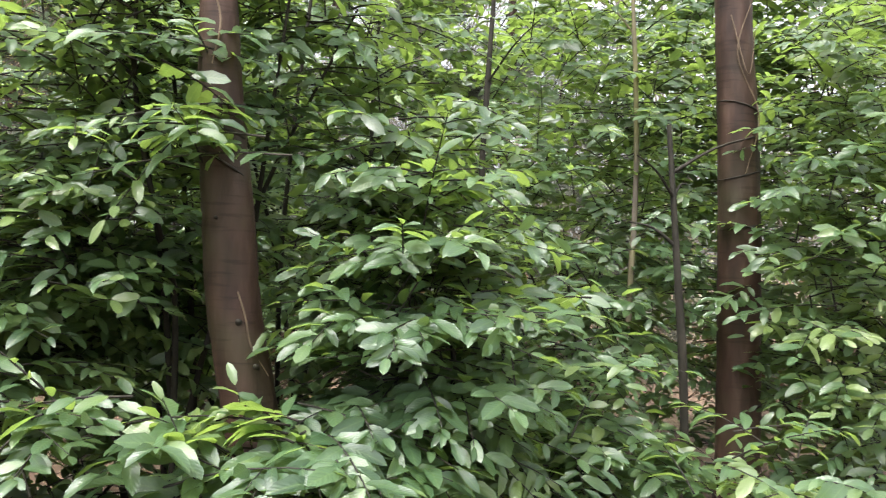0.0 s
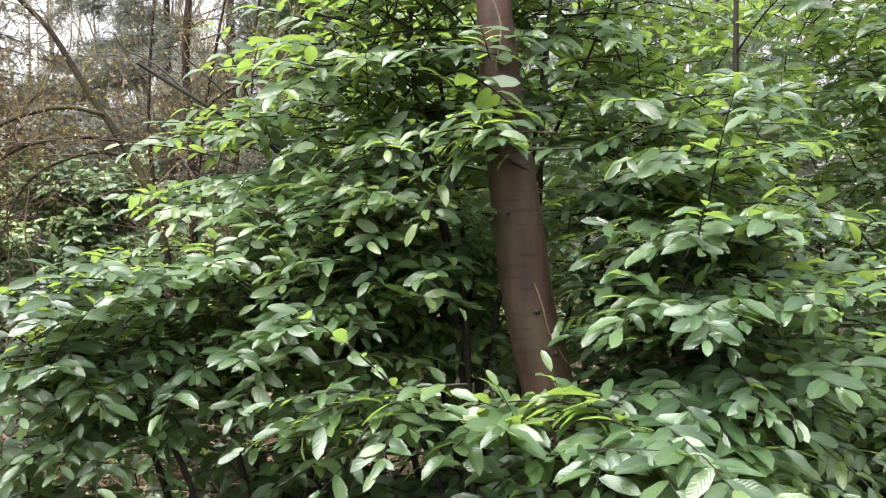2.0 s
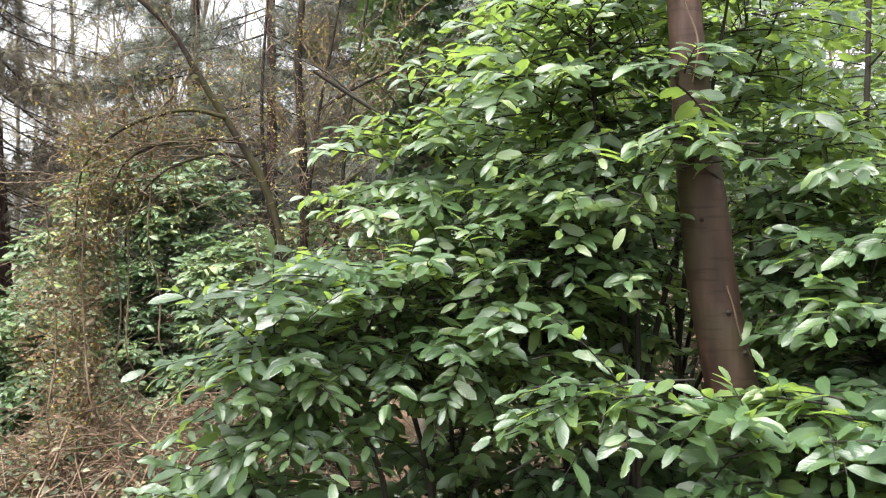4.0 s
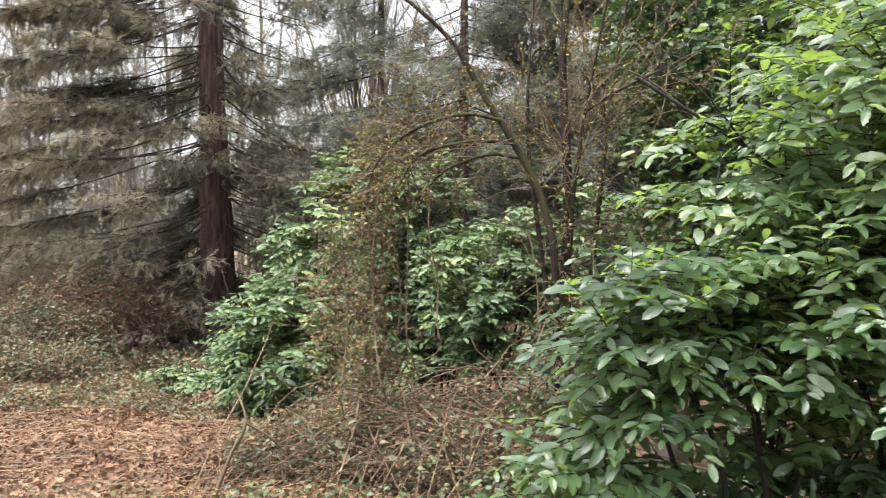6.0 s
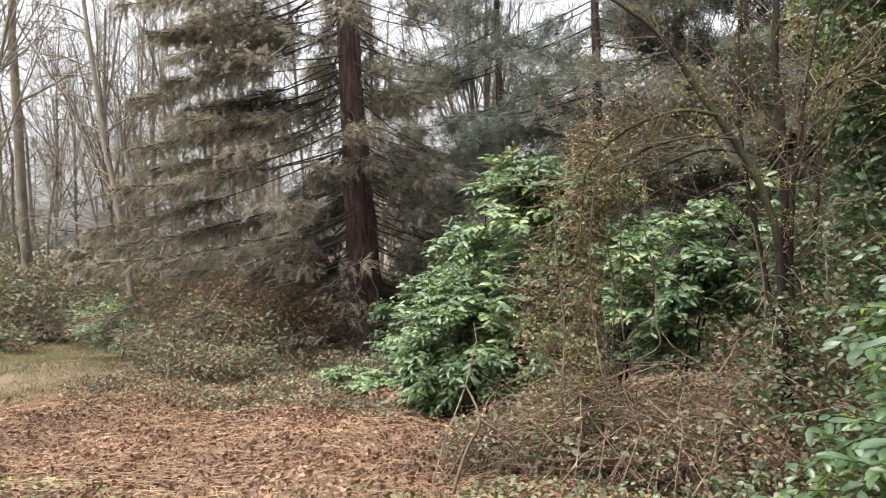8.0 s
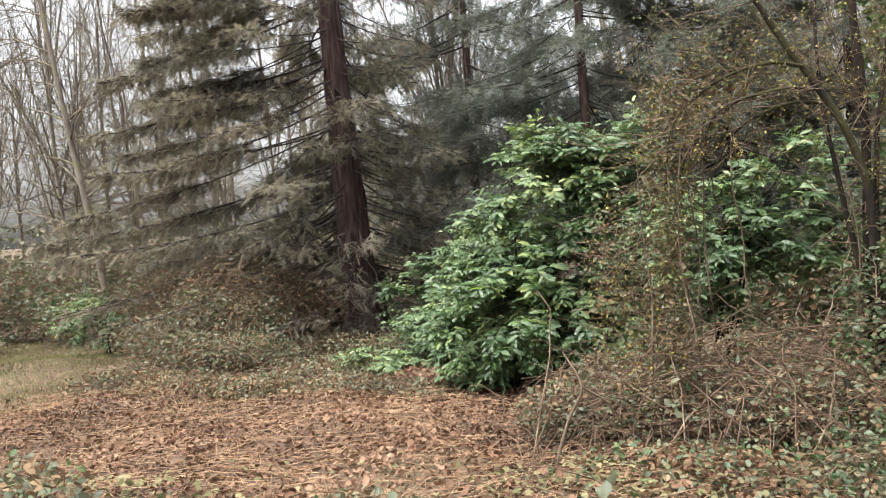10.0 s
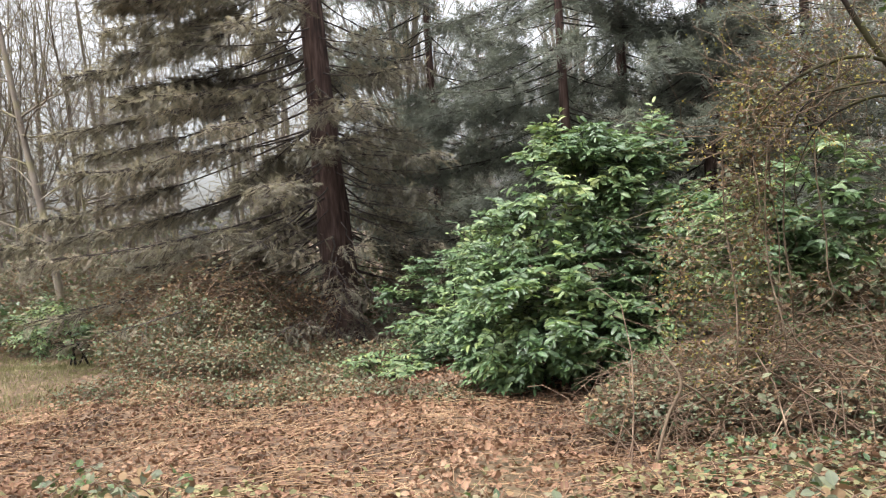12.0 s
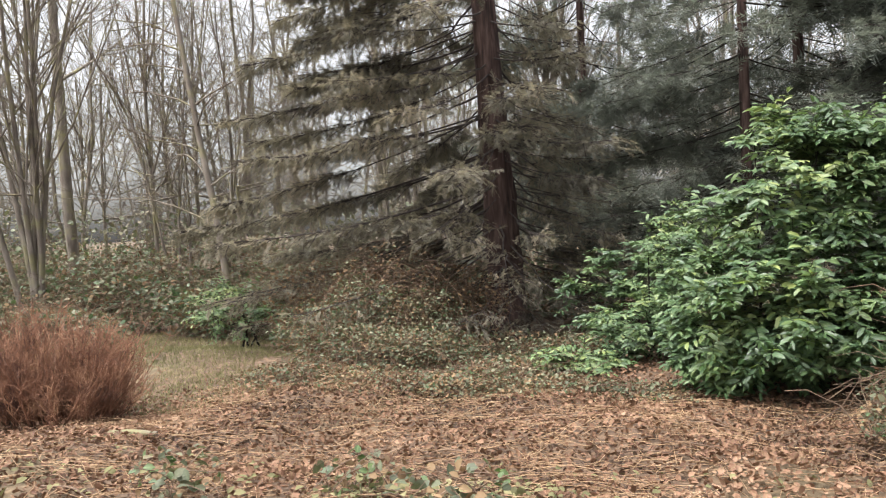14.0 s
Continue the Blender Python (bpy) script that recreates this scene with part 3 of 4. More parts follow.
def leaning_trunk(name, points, radii, label, seed, ridges=()):
    rng = np.random.default_rng(seed)
    base = np.array(points[0])
    ob = thing(name, base, label, "tree", "trunks in the thicket")
    trunk = place(part("trunk", tube(points, radii, 20, 8, rng, 0.018), M_SMOOTH_BARK, ob), base)
    line = smooth_line(points, 8)
    for z, tilt in ridges:
        k = int(np.argmin(np.abs(line[:, 2] - z)))
        rr = np.interp(k / (len(line) - 1), np.linspace(0, 1, len(radii)), radii) * 1.03
        a = np.linspace(-0.4, math.pi + 0.6, 16)
        ring = np.stack([line[k, 0] - rr * np.cos(a), line[k, 1] - rr * np.sin(a), line[k, 2] - tilt * np.cos(a)], -1)
        part("bark_ridge", tube(ring, [0.002, 0.0055, 0.002], 6, 2, rng, 0.1), M_DARK_STEM, trunk, "dark raised ring in the bark")
    # bare crown, above the laurels
    out = {}
    for k in range(9):
        i = rng.integers(int(len(line) * 0.72), len(line))
        a = rng.uniform(0, 2 * math.pi)
        grow(rng, line[i], np.array([math.cos(a), math.sin(a), 0.9]), rng.uniform(1.4, 2.4), 0.022, 2, [5, 6], out, 0.5, 0.2, 0.1)
    grown_parts(ob, base, out, M_GREY_BARK, {2: "branch"})
    return trunk, line


trunk_a, line_a = leaning_trunk("leaning_tree", [(0.47, 2.97, -0.3), (0.37, 2.96, 0.4), (0.295, 2.95, 0.82), (0.2, 2.95, 1.3), (0.165, 2.95, 1.61), (0.13, 2.95, 1.9), (0.1, 2.95, 2.3), (0.08, 2.97, 2.7), (0.02, 3.0, 3.6), (-0.1, 3.1, 5.5)],
                                [0.125, 0.105, 0.096, 0.09, 0.088, 0.08, 0.064, 0.058, 0.05, 0.035], "smooth brown leaning tree trunk among laurel leaves", 31, [(1.9, -0.03), (1.8, -0.05)])
trunk_b, line_b = leaning_trunk("straight_tree", [(2.69, 3.8, -0.3), (2.69, 3.8, 0.6), (2.66, 3.8, 1.46), (2.62, 3.8, 2.18), (2.57, 3.82, 2.9), (2.5, 3.85, 4.2), (2.4, 3.9, 6.0)],
                                [0.12, 0.11, 0.108, 0.1, 0.092, 0.08, 0.06], "straight brown tree trunk with thin vines, among laurel leaves", 32, [(2.0, 0.03), (1.72, 0.02), (2.35, -0.03)])
for k, (line, obj, pts) in enumerate(((line_a, trunk_a, [(0.02, 1.36), (0.04, 1.28), (0.045, 1.18), (0.08, 1.08)]), (line_a, trunk_a, [(-0.03, 2.4), (0.01, 2.25), (-0.02, 2.1)]),
                                      (line_b, trunk_b, [(0.05, 2.9), (-0.05, 2.6), (0.06, 2.3), (-0.03, 2.0)]), (line_b, trunk_b, [(-0.07, 2.8), (0.0, 2.5), (0.07, 2.75)]))):
    rr = 0.093 if line is line_a else 0.108
    vine = []
    for dx, z in pts:
        i = int(np.argmin(np.abs(line[:, 2] - z)))
        vine.append((line[i, 0] + dx, line[i, 1] - math.sqrt(max(rr * rr - dx * dx, 0)) - 0.002, z))
    part("vine", tube(vine, [0.003, 0.004, 0.002], 5, 6), M_TWIG, obj, "thin pale climbing vine")
for x, z, r in ((0.22, 1.26, 0.014), (0.28, 1.11, 0.018), (0.13, 1.6, 0.008), (0.09, 1.95, 0.012)):
    i = int(np.argmin(np.abs(line_a[:, 2] - z)))
    dx = x - line_a[i, 0]
    y0 = line_a[i, 1] - math.sqrt(max(0.09 ** 2 - dx * dx, 0))
    part("knot", tube([(x, y0 + 0.02, z), (x, y0 - 0.004, z), (x, y0 - 0.009, z - 0.003)], [r, r * 0.8, r * 0.2], 9, 3), M_DARK_STEM, trunk_a, "dark knot")

# thin dark stems standing in the thicket
for k, (pts, r) in enumerate((([(-0.1, 3.75, -0.25), (-0.3, 3.7, 0.7), (-0.46, 3.63, 1.1), (-0.46, 3.63, 1.56), (-0.8, 3.6, 1.9), (-1.4, 3.5, 2.3)], 0.016),
                              ([(-0.46, 3.9, -0.25), (-0.43, 3.63, 1.3), (-0.42, 3.63, 1.56), (-0.36, 3.62, 1.8), (-0.3, 3.6, 2.4)], 0.013),
                              ([(0.0, 3.3, -0.25), (-0.02, 3.25, 1.2), (-0.1, 3.2, 1.6), (-0.2, 3.2, 2.1), (-0.22, 3.25, 2.9)], 0.013),
                              ([(0.9, 4.3, -0.25), (0.85, 4.25, 1.2), (0.78, 4.2, 2.2), (0.83, 4.2, 3.4)], 0.014),
                              ([(1.32, 4.1, -0.25), (1.33, 4.05, 1.4), (1.33, 4.0, 2.4), (1.38, 4.0, 3.8)], 0.02),
                              ([(2.35, 3.7, -0.25), (2.27, 3.6, 0.8), (2.2, 3.6, 1.5), (2.15, 3.65, 2.2)], 0.024),
                              ([(2.3, 4.3, 1.2), (2.3, 4.3, 2.2), (2.2, 4.3, 3.5)], 0.018),
                              ([(0.42, 4.0, -0.2), (0.36, 4.0, 1.2), (0.38, 4.0, 2.0), (0.46, 4.0, 3.0)], 0.014),
                              ([(-1.15, 3.15, -0.25), (-1.05, 3.1, 0.5), (-1.25, 3.05, 1.0), (-1.4, 3.0, 1.35)], 0.013))):
    rng = np.random.default_rng(200 + k)
    ob = thing("sapling", pts[0], "thin dark sapling stem standing among laurel leaves" if k != 6 else "thin pale grey sapling stem among laurel leaves", "sapling", "saplings in the thicket")
    bark = M_DARK_STEM if k != 6 else M_GREY_BARK
    stem = place(part("stem", tube(pts, [r, r * 0.85, r * 0.5], 7, 6, rng, 0.08), bark, ob), pts[0])
    line = smooth_line(pts, 6)
    for _ in range(4):
        i = rng.integers(len(line) // 2, len(line) - 1)
        d = unit(np.array([rng.normal(0, 1), rng.normal(0, 0.5), rng.uniform(0.3, 1.0)]))
        ln = rng.uniform(0.25, 0.55)
        part("twig", tube([line[i], line[i] + d * ln * 0.5 + np.array([0, 0, 0.03]), line[i] + d * ln], [r * 0.4, r * 0.15], 4, 3, rng, 0.06), bark, stem)

# ---------- bare woody things ----------


def bare_tree(seed, base, height, radius, label, kids=(4, 5, 9), lean=(0, 0), material=None, group="bare trees", stems=1, lift=0.2, spread=0.55):
    rng = np.random.default_rng(seed)
    base = np.array([base[0], base[1], float(ground_z(base[0], base[1])) - 0.04])
    ob = thing("bare_tree", base, label, "tree", group)
    out = {}
    for s in range(stems):
        d = unit(np.array([lean[0] + rng.normal(0, 0.09 if stems > 1 else 0.02), lean[1] + rng.normal(0, 0.09 if stems > 1 else 0.02), 1]))
        grow(rng, base + np.array([rng.normal(0, 0.12), rng.normal(0, 0.12), 0]) * (stems > 1), d, height * rng.uniform(0.85, 1.0), radius, len(kids), list(kids), out, spread, lift, 0.05)
    grown_parts(ob, base, out, material or M_GREY_BARK, {len(kids): "trunk", len(kids) - 1: "branch"})
    return ob


def leaf_cloud(rng, blobs, count, size, template=SMALL, flat=0.6, shell=0.4):
    p, d = in_blobs(rng, blobs, count, shell)
    p[:, 2] = np.maximum(p[:, 2], ground_z(p[:, 0], p[:, 1]) + 0.015)
    along = unit(d * 0.4 + rng.normal(0, 1, (count, 3)) * np.array([1, 1, 0.5]))
    normal = unit(UP * flat + d * 0.4 + rng.normal(0, 0.5, (count, 3)))
    return scatter(template, p, along, normal, size * rng.uniform(0.6, 1.3, count))


def canes(rng, blobs, count, length, radius, arch=0.5, mess=0.25):
    """Thin arching canes through ellipsoids."""
    p, _ = in_blobs(rng, blobs, count, 0.6)
    a = rng.uniform(0, 2 * math.pi, count)
    d = np.stack([np.cos(a), np.sin(a), rng.uniform(0.0, 0.8, count)], -1)
    ln = length * rng.uniform(0.4, 1.2, count)
    k = np.linspace(0, 1, 7)[None, :, None]
    lines = p[:, None] + unit(d)[:, None] * ln[:, None, None] * (k - 0.4) - arch * ln[:, None, None] * (k - 0.45) ** 2 * UP
    lines = lines + np.cumsum(rng.normal(0, mess * 0.06, (count, 7, 3)), 1) * ln[:, None, None]
    lines[..., 2] = np.maximum(lines[..., 2], ground_z(lines[..., 0], lines[..., 1]) + 0.01)
    r = radius * rng.uniform(0.6, 1.3, (count, 1)) * np.linspace(1, 0.45, 7)[None]
    return tubes(lines, r, 3)


def tangle(seed, name, base, blobs, label, category, leaves=(), cane=None, group=""):
    """A bramble or vine mass: canes and several kinds of leaf."""
    rng = np.random.default_rng(seed)
    base = np.array([base[0], base[1], float(ground_z(base[0], base[1]))])
    ob = thing(name, base, label, category, group)
    if cane:
        for part_name, count, length, radius, arch, mess, mat in cane:
            place(part(part_name, canes(rng, blobs, count, length, radius, arch, mess), mat, ob, kind="stuff"), base)
    for part_name, count, size, mat in leaves:
        place(part(part_name, leaf_cloud(rng, blobs, count, size), mat, ob, kind="stuff"), base)
    return ob


# ---------- arching bare bush over the bramble ----------


def arching_bush():
    rng = np.random.default_rng(41)
    base = np.array([-1.85, 5.15, GROUND_Z])
    ob = thing("arching_bush", base, "bare mossy arching bush with yellowing leaves, above brambles", "bush")
    main = [([(-1.8, 5.15, -0.3), (-1.85, 5.1, 0.55), (-1.87, 5.1, 1.1), (-1.9, 5.1, 1.55), (-2.02, 5.1, 1.93), (-2.19, 5.1, 2.24), (-2.4, 5.08, 2.58), (-2.58, 5.06, 2.89), (-2.8, 5.05, 3.12), (-3.05, 5.05, 3.3), (-3.4, 5.0, 3.4)], [0.045, 0.04, 0.035, 0.03, 0.02, 0.008], "limb"),
            ([(-2.26, 5.08, 2.36), (-2.46, 5.02, 2.4), (-2.7, 5.0, 2.36), (-2.9, 4.98, 2.27), (-3.08, 4.98, 2.12), (-3.17, 4.98, 1.96), (-3.21, 5.0, 1.63)], [0.018, 0.014, 0.01, 0.005], "branch"),
            ([(-2.17, 5.1, 2.2), (-2.43, 5.0, 2.21), (-2.7, 4.98, 2.16), (-2.86, 4.97, 2.07), (-2.96, 4.97, 1.9)], [0.015, 0.012, 0.005], "branch"),
            ([(-2.12, 5.1, 2.1), (-2.36, 5.08, 2.12), (-2.63, 5.06, 2.02), (-2.79, 5.05, 1.87), (-2.92, 5.05, 1.6)], [0.014, 0.01, 0.004], "branch"),
            ([(-1.9, 5.35, -0.3), (-1.85, 5.4, 0.66), (-1.81, 5.4, 1.76), (-1.82, 5.4, 2.29), (-1.85, 5.42, 2.79), (-1.82, 5.45, 3.31), (-1.8, 5.5, 4.2)], [0.05, 0.045, 0.045, 0.035, 0.02], "limb"),
            ([(-1.7, 5.3, -0.3), (-1.79, 5.3, 0.88), (-1.77, 5.3, 1.76), (-1.72, 5.3, 2.16), (-1.67, 5.3, 2.51), (-1.5, 5.35, 3.4)], [0.03, 0.025, 0.018, 0.01], "limb"),
            ([(-1.67, 5.3, 2.45), (-1.49, 5.3, 2.56), (-1.28, 5.28, 2.66), (-1.0, 5.25, 2.78)], [0.013, 0.01, 0.005], "branch"),
            ([(-1.85, 5.3, 0.6), (-2.0, 5.35, 1.5), (-2.1, 5.4, 2.4), (-2.05, 5.5, 3.6)], [0.03, 0.022, 0.01], "limb"),
            ([(-1.75, 5.4, 0.6), (-1.6, 5.5, 1.6), (-1.5, 5.6, 2.6), (-1.3, 5.7, 3.8)], [0.028, 0.02, 0.01], "limb")]
    out = {}
    for pts, r, name in main:
        place(part(name, tube(pts, [v * (0.72 if name == "limb" else 0.85) for v in r], 8, 5, rng, 0.07), M_MOSSY, ob), base)
        line = smooth_line(pts, 5)
        for _ in range(26 if name == "limb" else 18):
            i = rng.integers(int(len(line) * 0.3), len(line) - 1)
            d = unit(unit(line[i + 1] - line[i]) * 0.5 + rng.normal(0, 0.7, 3) + UP * 0.3)
            grow(rng, line[i], d, rng.uniform(0.35, 1.0), 0.006, 1, [4], out, 0.6, 0.1, 0.18)
    for depth, name in ((1, "twig_growth"), (0, "fine_twig_growth")):
        place(part(name, tubes(np.array([a for a, _ in out[depth]]), np.array([b for _, b in out[depth]]) * 0.8, 3), M_TWIG, ob, kind="stuff"), base)
    tips = np.array([a[rng.integers(0, 3)] for a, _ in out[0] for _ in range(6)])
    n = len(tips)
    place(part("foliage", scatter(SMALL, tips + rng.normal(0, 0.03, (n, 3)), rng.normal(0, 1, (n, 3)), UP + rng.normal(0, 0.6, (n, 3)), rng.uniform(0.01, 0.025, n)), M_YELLOW, ob, "sparse small yellowing leaves", kind="stuff"), base)


arching_bush()

# vine column, brambles and low growth round the clearing
tangle(51, "vine_tangle", (-3.3, 5.3), [(-3.2, 5.15, 1.6, 0.2, 0.25, 0.8, 0.8), (-3.22, 5.15, 0.6, 0.2, 0.22, 0.6, 0.7), (-3.0, 5.2, 2.2, 0.4, 0.3, 0.3, 0.5), (-3.45, 5.2, 0.05, 0.34, 0.3, 0.3, 0.4), (-3.6, 5.5, 0.85, 0.28, 0.25, 0.75, 0.7), (-2.6, 5.3, 2.5, 0.5, 0.4, 0.3, 0.3)], "brown hanging vine tangle with small yellow leaves", "vine",
       [("withered_foliage", 2000, 0.036, M_WITHERED), ("yellow_foliage", 2400, 0.024, M_YELLOW), ("green_foliage", 2300, 0.036, M_BRAMBLE)],
       [("vine_growth", 160, 0.9, 0.003, -0.1, 0.6, M_CANE), ("twig_growth", 140, 0.6, 0.0025, 0.2, 0.8, M_TWIG)])
tangle(52, "bramble_patch", (-3.6, 5.4), [(-3.9, 5.4, -0.1, 0.6, 0.5, 0.26, 0.8), (-3.0, 5.1, -0.02, 0.8, 0.6, 0.36, 1.3), (-2.2, 4.8, 0.0, 0.7, 0.6, 0.42, 1.1), (-3.4, 6.3, -0.08, 0.9, 0.6, 0.32, 1), (-2.3, 6.0, 0.05, 0.9, 0.6, 0.45, 1)], "withered brown bramble patch with mixed green leaves", "bramble",
       [("withered_foliage", 9500, 0.037, M_WITHERED), ("green_foliage", 6000, 0.036, M_BRAMBLE), ("large_foliage", 1100, 0.062, M_BRAMBLE), ("ivy_foliage", 1700, 0.044, M_IVY)], [("long_cane_growth", 130, 2.0, 0.007, 0.7, 0.6, M_CANE), ("cane_growth", 760, 1.2, 0.006, 0.6, 0.5, M_CANE), ("twig_growth", 620, 0.8, 0.0045, 0.4, 0.7, M_TWIG)])
tangle(53, "bramble_patch", (-1.7, 4.8), [(-1.75, 5.0, 0.45, 0.45, 0.4, 0.7, 1.2), (-1.5, 5.4, 1.2, 0.5, 0.4, 0.7, 0.8), (-1.9, 4.2, -0.1, 0.6, 0.5, 0.3, 0.7)], "dark bramble and ivy growth at the foot of a bare bush", "bramble",
       [("ivy_foliage", 3400, 0.048, M_IVY), ("withered_foliage", 1200, 0.035, M_WITHERED), ("green_foliage", 1500, 0.04, M_BRAMBLE)], [("cane_growth", 200, 0.9, 0.005, 0.5, 0.5, M_CANE)])
tangle(54, "bramble_patch", (-8.3, 9.2), [(-9.7, 9.2, -0.2, 1.1, 0.7, 0.33, 1.5), (-7.6, 8.8, -0.42, 1.0, 0.6, 0.2, 0.9), (-10.6, 9.7, 0.0, 0.8, 0.7, 0.42, 1), (-8.0, 10.2, -0.38, 1.1, 0.6, 0.26, 0.9), (-8.9, 9.2, -0.2, 0.8, 0.5, 0.3, 0.9), (-9.4, 10.1, 0.1, 0.9, 0.5, 0.5, 0.8), (-10.2, 10.2, 0.25, 0.7, 0.5, 0.5, 0.9), (-7.0, 9.9, -0.35, 0.7, 0.5, 0.24, 0.6)], "low grey-green bramble growth below the conifer", "bramble",
       [("green_foliage", 9500, 0.048, M_BRAMBLE), ("withered_foliage", 7000, 0.046, M_WITHERED), ("ivy_foliage", 1800, 0.05, M_IVY)], [("cane_growth", 480, 1.1, 0.006, 0.6, 0.5, M_CANE)])
tangle(55, "bramble_patch", (-9.6, 10.8), [(-9.9, 10.9, 0.4, 1.2, 0.6, 0.8, 1), (-8.9, 11.3, 0.2, 0.8, 0.5, 0.6, 0.6), (-11.2, 11.2, 0.3, 1.2, 0.7, 0.7, 1)], "tall reddish bramble canes behind low growth", "bramble",
       [("withered_foliage", 4200, 0.055, M_WITHERED), ("green_foliage", 2000, 0.055, M_BRAMBLE)], [("cane_growth", 520, 1.4, 0.007, 0.5, 0.4, M_CANE)])
# low growth creeping from the wood's edge over the dead leaves
tangle(58, "bramble_patch", (-8.0, 7.9), [(-10.2, 8.1, -0.4, 0.8, 0.7, 0.24, 1), (-9.1, 7.8, -0.4, 0.8, 0.65, 0.22, 1), (-8.0, 7.7, -0.42, 0.8, 0.55, 0.2, 1), (-6.9, 7.7, -0.43, 0.8, 0.6, 0.17, 0.9), (-6.0, 7.6, -0.45, 0.7, 0.5, 0.14, 0.6)], "low grey-brown bramble leaves creeping over dead leaves", "bramble",
       [("green_foliage", 5200, 0.047, M_BRAMBLE), ("withered_foliage", 6200, 0.045, M_WITHERED), ("ivy_foliage", 700, 0.045, M_IVY)], [("cane_growth", 380, 0.9, 0.005, 0.5, 0.5, M_CANE)])
tangle(56, "ivy_ground_cover", (-3.0, 3.6), [(-3.1, 3.8, -0.06, 1.1, 0.6, 0.14, 1), (-2.1, 3.6, -0.08, 0.7, 0.6, 0.2, 1)], "low green ivy and bramble leaves on the ground", "ground cover",
       [("green_foliage", 1000, 0.045, M_IVY), ("pale_foliage", 1300, 0.042, M_BRAMBLE), ("withered_foliage", 1100, 0.045, M_WITHERED)], [("cane_growth", 120, 0.9, 0.004, 0.4, 0.4, M_CANE)])
# dense dark leaves added to stand in for the shade under the laurels
tangle(57, "ivy_ground_cover", (0.3, 3.0), [(-0.8, 3.2, -0.05, 1.0, 0.75, 0.3, 1.2), (0.6, 2.9, -0.08, 1.2, 0.7, 0.26, 1.1), (2.2, 3.2, -0.1, 1.1, 0.7, 0.24, 0.8), (0.5, 4.2, 0.0, 2.2, 0.6, 0.35, 1.2), (-0.6, 2.85, -0.02, 1.1, 0.35, 0.36, 0.8)], "dark ivy leaves added in place of deep shade under laurels", "ground cover",
       [("green_foliage", 15000, 0.065, M_IVY), ("withered_foliage", 900, 0.05, M_WITHERED)], [("cane_growth", 120, 0.8, 0.005, 0.4, 0.4, M_DARK_STEM)])
# sprigs at the path's edge
for k, (x, y, h) in enumerate(((-5.6, 2.3, 0.35), (-3.6, 2.4, 0.4), (-6.6, 2.7, 0.3), (-7.3, 3.2, 0.22), (-4.6, 2.8, 0.25), (-8.3, 3.0, 0.3), (-5.1, 3.3, 0.15))):
    z = float(ground_z(x, y))
    tangle(70 + k, "bramble_sprig", (x, y), [(x, y, z + h * 0.6, 0.28, 0.22, h * 0.5, 1)], "small bramble sprig with grey-green leaves in dead leaves", "bramble",
           [("foliage", 70, 0.06, M_BRAMBLE), ("green_foliage", 22, 0.06, M_IVY), ("withered_foliage", 50, 0.055, M_WITHERED)], [("cane_growth", 22, 0.6, 0.004, 0.5, 0.4, M_CANE)], "bramble sprigs")

# long pale vines hanging from the arching bush
for k, (x, y, z0, z1) in enumerate(((-3.02, 5.15, 2.1, 0.5), (-3.1, 4.95, 1.9, 0.35), (-2.75, 5.1, 1.95, 0.75), (-2.95, 5.2, 2.2, 0.6), (-2.05, 5.0, 1.6, 0.1), (-1.62, 4.95, 1.5, 0.2), (-3.4, 5.0, 1.8, 0.2))):
    rng = np.random.default_rng(210 + k)
    pts = [(x, y, z0)] + [(x + rng.normal(0, 0.035), y + rng.normal(0, 0.03), z0 + (z1 - z0) * t) for t in (0.3, 0.6, 0.85, 1.0)] + [(x + rng.normal(0, 0.1), y, z1 - 0.12 - 0.1 * (k % 2))]
    ob = thing("hanging_vine", pts[-1], "thin pale vine hanging from an arching bush", "vine", "hanging vines")
    strand = place(part("strand", tube(pts, [0.005, 0.006, 0.004], 5, 6, rng, 0.08), M_TWIG, ob), pts[-1])
    for _ in range(3):
        t = rng.integers(1, 5)
        d = np.array([rng.normal(0, 0.12), rng.normal(0, 0.08), rng.uniform(-0.25, 0.1)])
        part("tendril", tube([pts[t], np.array(pts[t]) + d * 0.5, np.array(pts[t]) + d], [0.003, 0.0015], 4, 4), M_TWIG, strand)

# ---------- ivy-clad tree ----------


def ivy_tree(seed, x, y, radius, top, label):
    rng = np.random.default_rng(seed)
    base = np.array([x, y, float(ground_z(x, y)) - 0.03])
    ob = thing("ivy_tree", base, label, "tree")
    pts = [(x, y, base[2]), (x + 0.03, y, 1.5), (x - 0.05, y + 0.05, 3.5), (x, y, top)]
    place(part("trunk", tube(pts, [radius, radius * 0.8, radius * 0.5], 10, 6, rng, 0.04), M_GREY_BARK, ob), base)
    blobs = [(x + rng.normal(0, 0.1), y + rng.normal(0, 0.1), z, (0.32 + 0.2 * rng.random()) * (0.5 + 0.7 * step01(1.0, 2.6, z)), 0.4, 0.4, 1) for z in np.arange(0.9, top - 0.3, 0.3)]
    place(part("ivy", leaf_cloud(rng, blobs, 10500, 0.08, SMALL, 0.5, 0.3), M_IVY, ob, "dense dark ivy leaves", kind="stuff"), base)


ivy_tree(61, -0.98, 6.5, 0.14, 6.0, "tree trunk wrapped in dense dark green ivy")
ivy_tree(62, 0.1, 9.0, 0.18, 7.5, "far tree trunk wrapped in dark green ivy")

# ---------- conifers ----------


